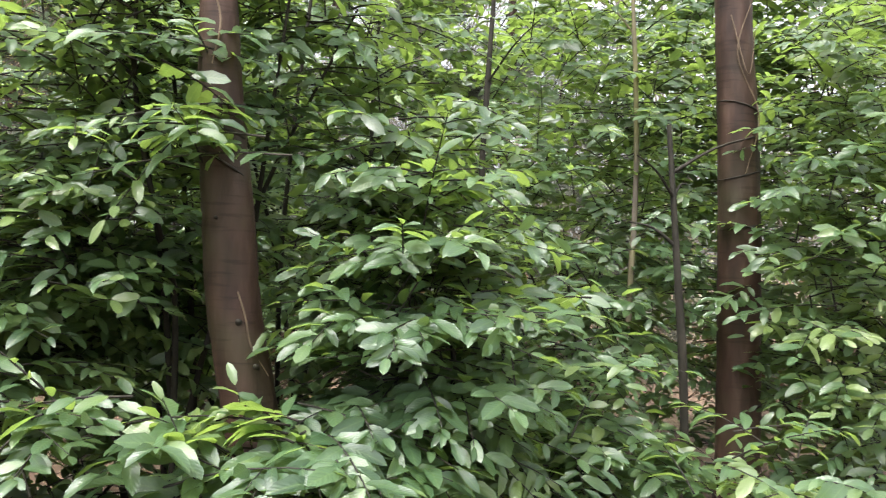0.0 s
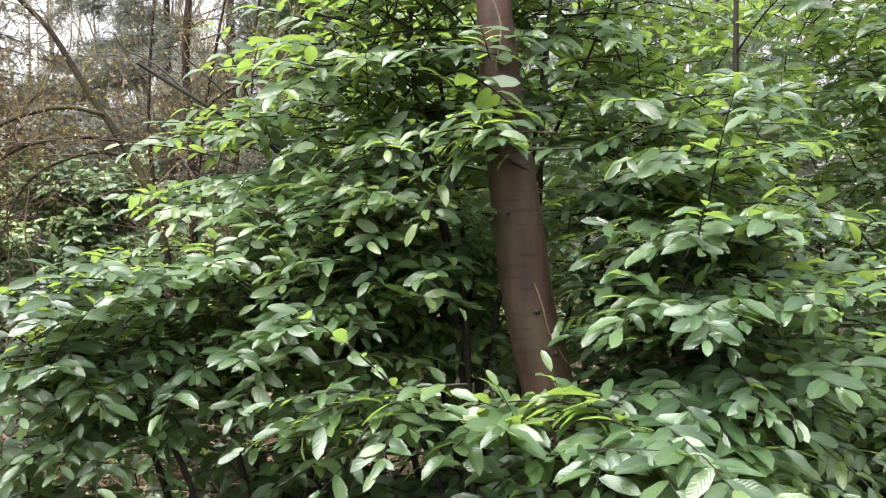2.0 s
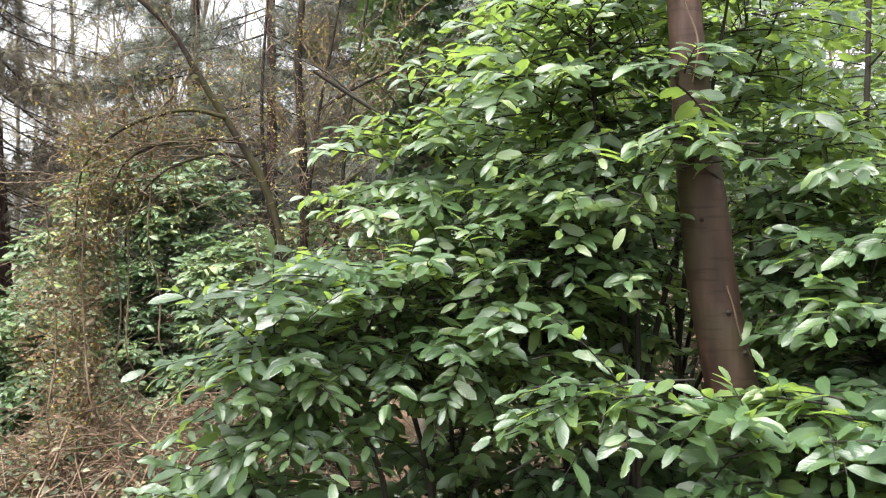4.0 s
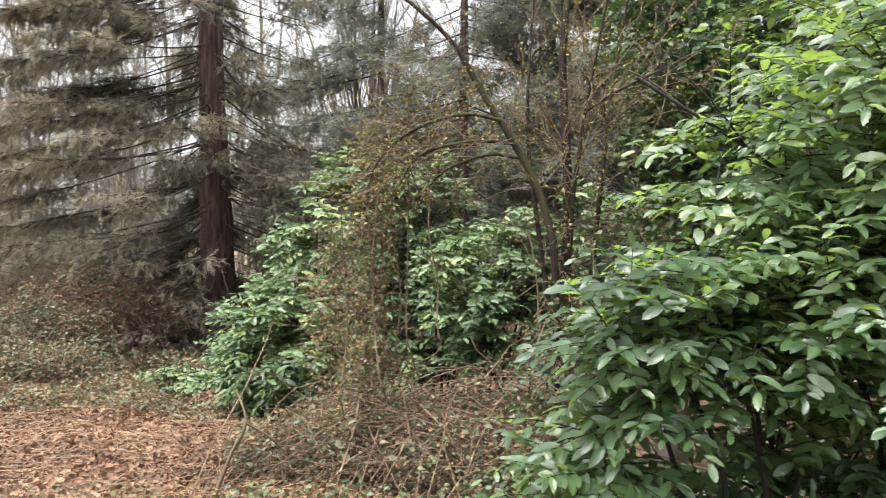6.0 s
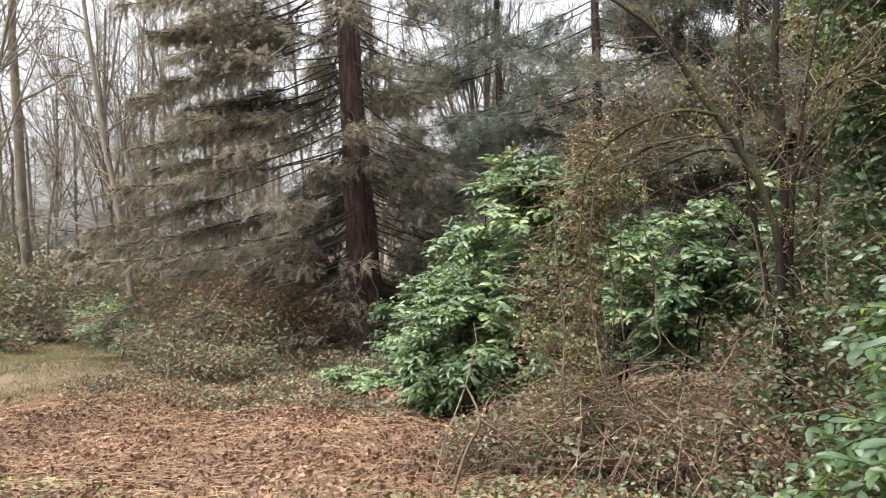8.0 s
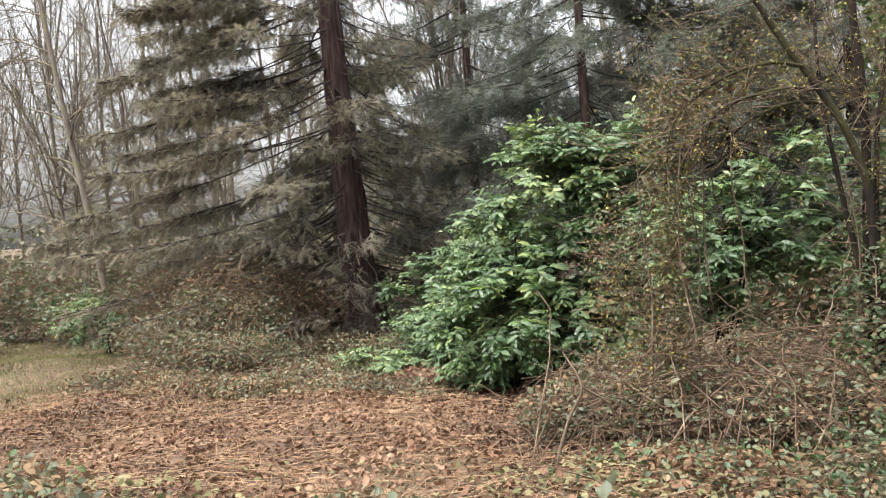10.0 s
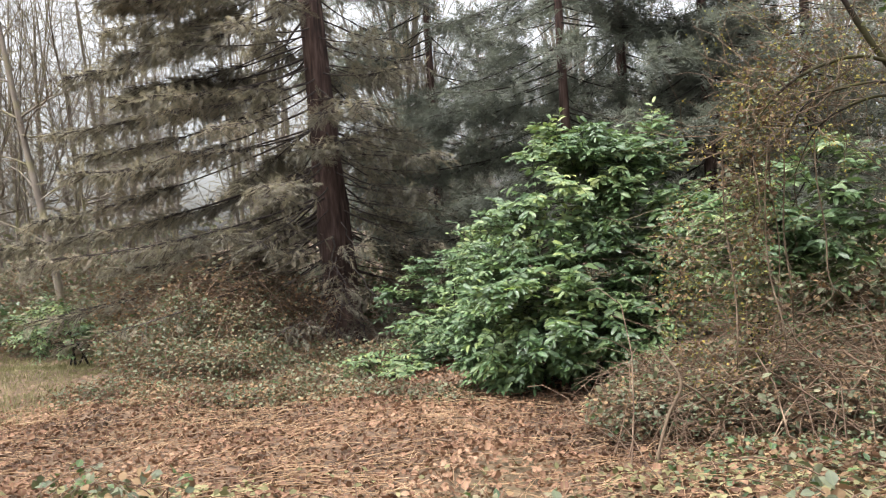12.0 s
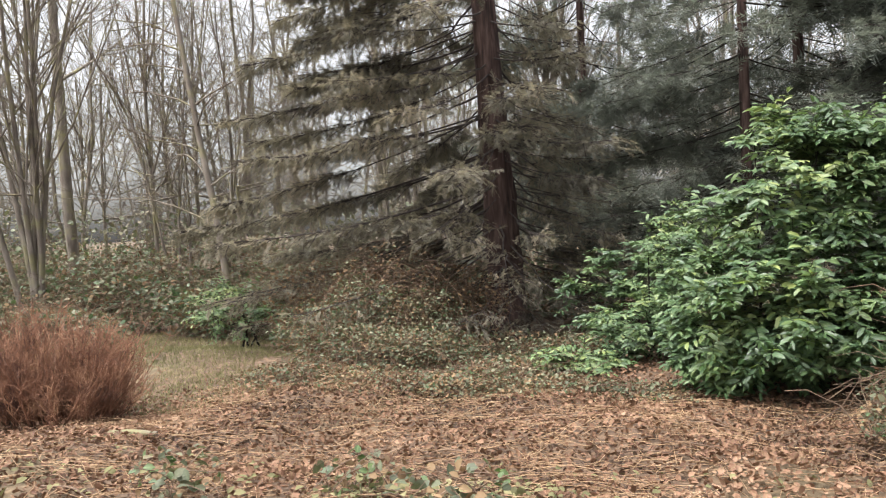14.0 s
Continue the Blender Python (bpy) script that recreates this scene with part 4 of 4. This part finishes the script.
def conifer(seed, x, y, height, radius, reach, label, branches=90, sprays=60, spray=SPRAY, size=0.2, lean=(-0.04, 0), needle=None, low=0.9, group="conifers", bark=None, droop=0.42, dense=1.5, pick=True, lop=0.0, hang=0.55, bare=0.0):
    rng = np.random.default_rng(seed)
    base = np.array([x, y, float(ground_z(x, y)) - 0.05])
    ob = thing("conifer", base, label, "tree", group)
    axis = lambda z: base + np.stack([lean[0] * z, lean[1] * z, z], -1)
    zs = np.array([0, 0.3, 1.0, 3.0, 6.0, height * 0.8, height])
    place(part("trunk", tube(axis(zs), [radius * 1.2, radius * 1.07, radius, radius * 0.85, radius * 0.65, radius * 0.3, 0.02], 18, 7, rng, 0.05), bark or M_CONIFER_BARK, ob, "rough reddish-brown trunk"), base)
    lines, radii, so, sa, sn, ss, tl = [], [], [], [], [], [], []
    for b in range(branches):
        f = (b + rng.random()) / branches
        z = low + (height - low) * f ** dense
        a = b * 2.399 + rng.normal(0, 0.8)
        ln = reach * (1 - 0.8 * (z / height)) * (1 - lop * math.cos(a)) * rng.uniform(0.7, 1.08) * (0.78 + 0.22 * min(1, z / 2.5))
        h = np.array([math.cos(a), math.sin(a), 0])
        t = np.linspace(0, 1, 9)
        rise = (rng.uniform(-0.02, 0.12) - droop * rng.uniform(0.7, 1.25) * t + 0.16 * t ** 2) * ln
        side = np.cross(h, UP)
        wob = np.cumsum(rng.normal(0, 0.012, 9)) * ln
        pts = axis(np.array(z)) + h * (t * ln)[:, None] + UP * rise[:, None] + side * wob[:, None]
        pts[:, 2] = np.maximum(pts[:, 2], base[2] + 0.25)
        lines.append(pts)
        radii.append(np.linspace(0.016, 0.004, 9) * (0.5 + ln / reach) * rng.uniform(0.6, 1.2))
        low_front = z < 2.4 and h[1] < -0.2
        # the shaded side towards the clearing is half bare
        bald = 0.12 if pick is False else 0.22 + 0.35 * max(0.0, -h[1]) * rng.uniform(0.3, 1)
        n = int(sprays * (0.35 + ln / reach * 0.75) * (1 - 0.62 * max(0.0, -h[1]) ** 2) * (1 + lop * max(0.0, -h[0])) * (1 - bare * min(1.0, max(0.0, 0.9 * h[0] + 0.45 * h[1]))) * (0.25 if bare and low_front else 1.0) * (1.1 if z < 8.5 else 0.4))
        u = rng.uniform(bald, 1.0, n) ** 0.8
        p = np.stack([np.interp(u, t, pts[:, c]) for c in range(3)], -1)
        s = np.where(rng.random(n) < 0.5, 1, -1)[:, None]
        tw = unit(h * rng.uniform(0.3, 1.0, (n, 1)) + side * s * rng.uniform(0.3, 0.9, (n, 1)) - UP * rng.uniform(0.0, hang, (n, 1)))
        tlen = rng.uniform(0.18, 0.8, n) * (0.5 + 0.5 * (1 - u)) * min(1.0, ln / 2)
        end = p + tw * tlen[:, None]
        tl.append(np.stack([p, (p + end) / 2 + UP * 0.02, end], 1))
        for q in (0.35, 0.7, 1.0):
            so.append(p + (end - p) * q + rng.normal(0, 0.03, (n, 3)))
            sa.append(unit(tw + rng.normal(0, 0.6, (n, 3)) - UP * 0.08))
            sn.append(unit(UP + rng.normal(0, 0.4, (n, 3))))
            ss.append(size * rng.uniform(0.6, 1.3, n))
    if pick:
        for a, b in zip(lines, radii):
            place(part("branch", tubes(a[None], b[None], 5), M_BOUGH, ob), base)
    else:
        place(part("bough_growth", tubes(np.array(lines), np.array(radii), 4), M_DARK_STEM, ob, "dark drooping boughs", kind="stuff"), base)
    tl = np.concatenate(tl)
    place(part("twig_growth", tubes(tl, np.full(tl.shape[:2], 0.0045), 3), M_BOUGH, ob, kind="stuff"), base)
    so = np.concatenate(so)
    so[:, 2] = np.maximum(so[:, 2], base[2] + 0.15)
    place(part("needle_foliage", scatter(spray, so, np.concatenate(sa), np.concatenate(sn), np.concatenate(ss)), needle or M_NEEDLE, ob, "grey-green and brown needle sprays", kind="stuff"), base)
    return ob


conifer(81, -8.57, 13.2, 18.0, 0.34, 4.5, "large conifer with drooping grey-green branches at the clearing edge", 290, 128, size=0.19, lean=(-0.038, 0), lop=0.4, dense=1.4, hang=0.6, low=1.2, bare=0.88)
far_conifer = conifer(82, -4.3, 15.2, 17.0, 0.13, 4.4, "tall dark conifer behind laurel shrubs", 105, 52, SPRAY_FAR, 0.34, (0, 0), M_NEEDLE_FAR, 1.8, "far conifers", pick=False)
for x, y, s, turn in ((-1.5, 15.5, 1.1, 70), (1.5, 19.0, 1.2, 20), (5.0, 16.0, 1.1, 110), (-8.0, 22.0, 1.2, 200), (-2.8, 19.0, 1.3, 300)):
    c = copy_thing(far_conifer, pose(x, y, float(ground_z(x, y)) - 0.05, 0, 0, turn) @ Matrix.Scale(s, 4))

# ---------- bare trees ----------


def slim_tree():
    """A slender leaning tree whose long thin branches arch out to one side."""
    rng = np.random.default_rng(91)
    base = np.array([-14.7, 14.0, GROUND_Z - 0.45])
    ob = thing("slim_bare_tree", base, "slender leaning bare tree with long thin arching branches", "tree", "bare trees")
    pts = [tuple(base), (-14.95, 14.0, 1.5), (-15.3, 14.0, 3.5), (-15.75, 14.0, 6.5), (-16.1, 14.1, 9.0), (-16.3, 14.1, 11.0)]
    place(part("trunk", tube(pts, [0.085, 0.075, 0.065, 0.05, 0.035, 0.012], 10, 8, rng, 0.05), M_GREY_BARK, ob), base)
    line = smooth_line(pts, 8)
    out = {}
    for k in range(20):
        z = 0.9 + 8.6 * (k + rng.random()) / 20
        p = line[int(np.argmin(np.abs(line[:, 2] - z)))]
        side = -1 if rng.random() < 0.72 else 1
        ln = rng.uniform(1.6, 3.2) * (1 - 0.05 * z)
        t = np.linspace(0, 1, 7)[:, None]
        d = unit(np.array([side, rng.normal(0, 0.5), 0]))
        arm = p + d * t * ln + UP * (0.75 * t - 0.55 * t ** 2) * ln * rng.uniform(0.5, 1.1) + np.cumsum(rng.normal(0, 0.02, (7, 3)), 0)
        place(part("branch", tubes(arm[None], (np.linspace(0.022, 0.006, 7) * rng.uniform(0.7, 1.2))[None], 5), M_GREY_BARK, ob), base)
        for _ in range(9):
            i = rng.integers(1, 6)
            grow(rng, arm[i], unit(d * 0.7 + rng.normal(0, 0.5, 3) + UP * 0.3), rng.uniform(0.4, 1.1), 0.006, 1, [4], out, 0.5, 0.1, 0.12)
    for depth in (1, 0):
        place(part("twig_growth", tubes(np.array([a for a, _ in out[depth]]), np.array([r for _, r in out[depth]]), 3), M_TWIG, ob, kind="stuff"), base)


slim_tree()
bare_tree(92, (-20.0, 14.2), 10.0, 0.075, "clump of bare mossy stems behind red twigs", (5, 6, 8), stems=7)
bare_tree(93, (-24.0, 20.0), 17.0, 0.2, "straight pale bare trunk near red twigs", (3, 3, 3), material=M_GREY_BARK)
wood = [bare_tree(94, (-13.0, 19.0), 9.0, 0.055, "grey bare tree in the far wood", (7, 8, 15), group="far bare wood"),
        bare_tree(95, (-19.5, 19.0), 8.0, 0.045, "grey bare tree in the far wood", (7, 8, 9), group="far bare wood", stems=3, spread=0.75, lift=0.1),
        bare_tree(96, (-9.5, 25.0), 12.0, 0.1, "grey bare tree in the far wood", (6, 7, 14), group="far bare wood")]
rng_wood = np.random.default_rng(97)
for k in range(34):
    x, y = rng_wood.uniform(-34, 14), rng_wood.uniform(22, 40)
    if k < 9:
        x, y = rng_wood.uniform(-30, -15), rng_wood.uniform(17, 28)
    copy_thing(wood[k % 3], pose(x, y, float(ground_z(x, y)) - 0.05, 0, 0, rng_wood.uniform(0, 360)) @ Matrix.Scale(rng_wood.uniform(0.7, 1.15), 4))

# undergrowth of the far wood
for k, (x, y, rx, h) in enumerate(((-14.5, 14.0, 2.2, 1.2), (-18.0, 12.0, 2.2, 0.8), (-21.0, 12.0, 2.6, 1.3), (-18.5, 14.5, 2.6, 1.5), (-11.5, 15.5, 2.2, 1.3), (-22.5, 15.0, 2.6, 1.8), (-8.0, 16.5, 3.0, 1.5), (-3.5, 12.0, 2.0, 1.2), (-0.5, 10.5, 1.8, 1.5), (-17.0, 20.0, 4.0, 2.2), (-25.0, 21.0, 4.0, 2.2), (-2.0, 17.0, 4.0, 1.8), (3.5, 11.0, 2.5, 2.0), (7.5, 9.0, 2.2, 2.2), (-21.0, 18.0, 3.0, 2.0), (-26.5, 17.5, 3.0, 2.2), (-30.0, 24.0, 4.0, 2.6), (-14.5, 18.5, 2.6, 1.8), (-23.0, 25.0, 4.0, 2.8))):
    tangle(120 + k, "undergrowth", (x, y), [(x, y, float(ground_z(x, y)) + h * 0.45, rx, 0.9, h * 0.55, 1)], "brown-green tangled undergrowth in the far wood", "undergrowth",
           [("foliage", 1500, 0.12, M_BRAMBLE), ("green_foliage", 600, 0.12, M_IVY), ("withered_foliage", 800, 0.11, M_WITHERED)], [("cane_growth", 300, 2.2, 0.007, 0.3, 0.5, M_TWIG)], "far undergrowth")


def far_wood():
    """The distance: bare crowns and brush closing the wood all round the back."""
    rng = np.random.default_rng(131)
    n = 230
    a = rng.uniform(-1.15, 1.0, n)
    dist = rng.uniform(30, 48, n)
    x, y = -4 + dist * np.sin(a), dist * np.cos(a)
    h = rng.uniform(4, 15, n)
    k = np.linspace(0, 1, 5)[None, :, None]
    foot = np.stack([x, y, np.full(n, GROUND_Z - 0.42)], -1)
    tip = foot + np.stack([rng.normal(0, 0.8, n), rng.normal(0, 0.8, n), h], -1)
    lines = foot[:, None] * (1 - k) + tip[:, None] * k + rng.normal(0, 0.12, (n, 5, 3)) * (k > 0)
    trunks = tubes(lines, (0.009 * h)[:, None] * np.linspace(1, 0.3, 5)[None], 4)
    m = 13000
    i = rng.integers(0, n, m)
    t = rng.uniform(0.2, 1.0, (m, 1))
    p = foot[i] * (1 - t) + tip[i] * t
    d = unit(rng.normal(0, 1, (m, 3)) * np.array([1, 1, 0.6]) + UP * 0.5)
    ln = rng.uniform(0.6, 2.4, (m, 1))
    q = np.stack([p, p + d * ln * 0.5 + UP * 0.05, p + d * ln], 1)
    q[..., 2] = np.maximum(q[..., 2], GROUND_Z)
    twigs = tubes(q, np.full((m, 3), 0.018), 3)
    ob = new("far_woods", to_mesh("far_woods", *merge([trunks, twigs]), M_GREY_BARK))
    tagged(ob, "distant bare brown-grey wood closing the view", "woods", kind="stuff")
    cnt = 22000
    a = rng.uniform(-1.15, 1.0, cnt)
    dist = rng.uniform(26, 44, cnt)
    pos = np.stack([-4 + dist * np.sin(a), dist * np.cos(a), GROUND_Z - 0.35 + rng.uniform(0, 1, cnt) ** 1.6 * 3.2], -1)
    v, f, u = scatter(SMALL, pos, rng.normal(0, 1, (cnt, 3)), UP + rng.normal(0, 0.6, (cnt, 3)), rng.uniform(0.1, 0.24, cnt))
    ob = new("far_brush", to_mesh("far_brush", v, f, M_BRAMBLE, True, u))
    tagged(ob, "distant olive-brown brush under the far trees", "brush", kind="stuff")


far_wood()

# ---------- red twig bush ----------


def red_bush():
    rng = np.random.default_rng(141)
    base = np.array([-11.75, 5.7, float(ground_z(-11.75, 5.7))])
    ob = thing("red_twig_bush", base, "dense reddish-brown bare twig bush at the clearing edge", "bush")
    n = 620
    turn, far = rng.uniform(0, 2 * math.pi, n), np.sqrt(rng.uniform(0, 1, n))
    foot = base + np.stack([np.cos(turn) * far * 0.75, np.sin(turn) * far * 0.6, np.full(n, -0.02)], -1)
    out = np.stack([np.cos(turn) * far, np.sin(turn) * far, np.zeros(n)], -1)
    tip = foot + out * 0.32 + rng.normal(0, 0.13, (n, 3)) * np.array([1, 1, 0]) + UP * (rng.uniform(0.5, 1.12, n) * (1.05 - 0.4 * far ** 2))[:, None]
    k = np.linspace(0, 1, 7)[None, :, None]
    lines = foot[:, None] * (1 - k) + tip[:, None] * k + np.cumsum(rng.normal(0, 0.016, (n, 7, 3)), 1) * (k > 0)
    place(part("stem_growth", tubes(lines, np.linspace(0.009, 0.003, 7)[None].repeat(n, 0), 3), M_RED, ob, kind="stuff"), base)
    for name, m, reach in (("twig_growth", 5200, 0.22), ("fine_twig_growth", 5200, 0.12)):
        i, j = rng.integers(0, n, m), rng.integers(2, 7, m)
        p = lines[i, j]
        d = unit(np.stack([rng.normal(0, 0.8, m), rng.normal(0, 0.8, m), np.ones(m) * 0.8], -1))
        ln = rng.uniform(0.4, 1.2, (m, 1)) * reach
        q = np.stack([p, p + d * ln * 0.5 + rng.normal(0, 0.012, (m, 3)), p + d * ln + rng.normal(0, 0.02, (m, 3))], 1)
        place(part(name, tubes(q, np.array([0.003, 0.0024, 0.0016])[None].repeat(m, 0), 3), M_RED, ob, kind="stuff"), base)


red_bush()

# ---------- sticks and litter ----------


def stick(points, r, label, seed, fork=None, mat=None):
    rng = np.random.default_rng(seed)
    base = np.array(points[0], float)
    ob = thing("stick", base, label, "stick", "sticks in the litter")
    shaft = place(part("shaft", tube(points, [r, r * 0.8, r * 0.45], 6, 5, rng, 0.07), mat or M_CANE, ob), base)
    if fork:
        part("fork", tube(fork, [r * 0.7, r * 0.3], 5, 4, rng, 0.07), mat or M_CANE, shaft)


stick([(-4.05, 4.35, -0.2), (-3.95, 4.4, 0.1), (-3.85, 4.42, 0.32), (-3.97, 4.5, 0.55)], 0.014, "pale forked dead stick standing in brambles", 151, [(-3.85, 4.42, 0.32), (-3.7, 4.5, 0.2), (-3.6, 4.6, 0.02)], M_TWIG)
stick([(-3.25, 6.35, -0.1), (-2.96, 6.5, 0.08), (-2.6, 6.7, 0.3)], 0.03, "short fallen branch on brambles", 152, None, M_TWIG)
stick([(-2.75, 4.75, 0.42), (-2.5, 4.65, 0.2), (-2.3, 4.4, -0.15)], 0.009, "long pale bramble cane arching down", 153)
stick([(-2.2, 4.6, 0.3), (-2.15, 4.5, -0.05), (-2.13, 4.45, -0.25)], 0.02, "short dark stub standing in brambles", 154, None, M_DARK_STEM)
stick([(-10.4, 4.75, -0.2), (-10.1, 4.85, -0.19), (-9.85, 4.9, -0.2)], 0.045, "short grey log lying in dead leaves", 155, None, M_GREY_BARK)
rng_st = np.random.default_rng(160)
for k in range(46):
    x, y = rng_st.uniform(-10, -3), rng_st.uniform(2.6, 6.6)
    a, ln = rng_st.uniform(-0.5, 0.5) + (math.pi if rng_st.random() < 0.5 else 0), rng_st.uniform(0.3, 0.9)
    p = [(x + ln * s * math.cos(a), y + ln * s * math.sin(a) + 0.05 * math.sin(5 * s), float(ground_z(x + ln * s * math.cos(a), y + ln * s * math.sin(a))) + 0.035 + 0.05 * s * (1 - s)) for s in (0, 0.33, 0.66, 1.0)]
    stick(p, rng_st.uniform(0.004, 0.008), "thin straw-coloured dead stalk lying on leaves", 300 + k)


def litter():
    rng = np.random.default_rng(171)
    n = 78000
    x, y = rng.uniform(-15.5, -2.0, n), rng.uniform(1.2, 9.6, n)
    dense = 1.0 - 0.7 * step01(-10.0, -11.6, x) * step01(6.0, 7.2, y) - 0.5 * step01(7.2, 9.0, y)
    keep = rng.random(n) < dense
    x, y = x[keep], y[keep]
    m = 2200
    x2, y2 = rng.uniform(-2.2, 4.5, m), rng.uniform(1.6, 5.5, m)
    # thinning out over the trodden path
    x3, y3 = rng.uniform(-15, 4.5, 16000), rng.uniform(-3.0, 1.7, 16000)
    thin = rng.random(16000) < 0.08 + 0.92 * step01(-0.2, 1.5, y3)
    x, y = np.concatenate([x, x2, x3[thin]]), np.concatenate([y, y2, y3[thin]])
    heap = 0.1 * np.clip(np.sin(1.9 * x + 1.1 * y) * np.sin(2.3 * y - 0.7 * x), 0, 1)
    z = ground_z(x, y) + rng.uniform(0.0, 0.035, len(x)) + heap * rng.random(len(x))
    pos = np.stack([x, y, z], -1)
    along = unit(rng.normal(0, 1, (len(x), 3)) * np.array([1, 1, 0.5]))
    normal = unit(UP + rng.normal(0, 0.6, (len(x), 3)))
    v, f, u = scatter(DEAD, pos, along, normal, rng.uniform(0.02, 0.056, len(x)) * (1 + 0.35 * (rng.random(len(x)) < 0.12)), rng.uniform(0.7, 1.4, len(x)))
    ob = new("leaf_litter", to_mesh("leaf_litter", v, f, M_DEAD, True, u))
    tagged(ob, "deep layer of curled brown dead leaves on the ground", "leaf litter", kind="stuff")


def grass():
    rng = np.random.default_rng(181)
    n = 60000
    x, y = rng.uniform(-19, -9.8, n), rng.uniform(6.2, 14.5, n)
    keep = (rng.random(n) < step01(-9.8, -11.4, x)) & (np.sin(2.1 * x) * np.sin(1.7 * y + x) > -0.8)
    x, y = x[keep], y[keep]
    pos = np.stack([x, y, ground_z(x, y)], -1)
    along = unit(UP + rng.normal(0, 0.5, (len(x), 3)))
    blade_t = blade([(0, 0.03, 0), (0.6, 0.025, 0.0), (1.0, 0.004, -0.1)], 0.1)
    v, f, u = scatter(blade_t, pos, along, rng.normal(0, 1, (len(x), 3)), rng.uniform(0.04, 0.11, len(x)), np.full(len(x), 2.0))
    ob = new("grass", to_mesh("grass", v, f, M_GRASS, True, u))
    tagged(ob, "short pale mossy grass beyond the dead leaves", "grass", kind="stuff")


def straw():
    """Dry stalks lying over the leaves, and bits of moss and yellow leaf."""
    rng = np.random.default_rng(175)
    n = 2800
    x, y = rng.uniform(-11, -2.4, n), rng.uniform(2.0, 7.6, n)
    a = rng.uniform(0, math.pi, n)
    ln = rng.uniform(0.12, 0.5, n)
    k = np.linspace(-0.5, 0.5, 4)[None]
    px, py = x[:, None] + np.cos(a)[:, None] * ln[:, None] * k, y[:, None] + np.sin(a)[:, None] * ln[:, None] * k + rng.normal(0, 0.01, (n, 4))
    pz = ground_z(px, py) + 0.03 + rng.uniform(0, 0.04, (n, 1)) + rng.normal(0, 0.008, (n, 4))
    ob = new("straw", to_mesh("straw", *tubes(np.stack([px, py, pz], -1), np.full((n, 4), 0.0026), 3), M_STRAW))
    tagged(ob, "dry straw-coloured stalks strewn over dead leaves", "straw", kind="stuff")
    m = 4600
    x, y = rng.uniform(-10.5, -2.4, m), 1.8 + 2.6 * rng.uniform(0, 1, m) ** 1.5
    keep = (np.sin(1.1 * x + 2) * np.sin(1.7 * y + 0.5 * x) > 0.15) | (rng.random(m) < 0.12)
    x, y = x[keep], y[keep]
    pos = np.stack([x, y, ground_z(x, y) + rng.uniform(0.03, 0.09, len(x)) + 0.12 * rng.random(len(x)) * (1 - step01(2.4, 4.0, y))], -1)
    v, f, u = scatter(SMALL, pos, rng.normal(0, 1, (len(x), 3)) * np.array([1, 1, 0.3]), UP + rng.normal(0, 0.4, (len(x), 3)), rng.uniform(0.025, 0.06, len(x)) * (1.15 - 0.15 * step01(2.4, 4.0, y)))
    ob = new("low_weeds", to_mesh("low_weeds", v, f, M_GRASS, True, u))
    tagged(ob, "small yellow-green weeds among dead leaves", "weeds", kind="stuff")


litter()
straw()
grass()
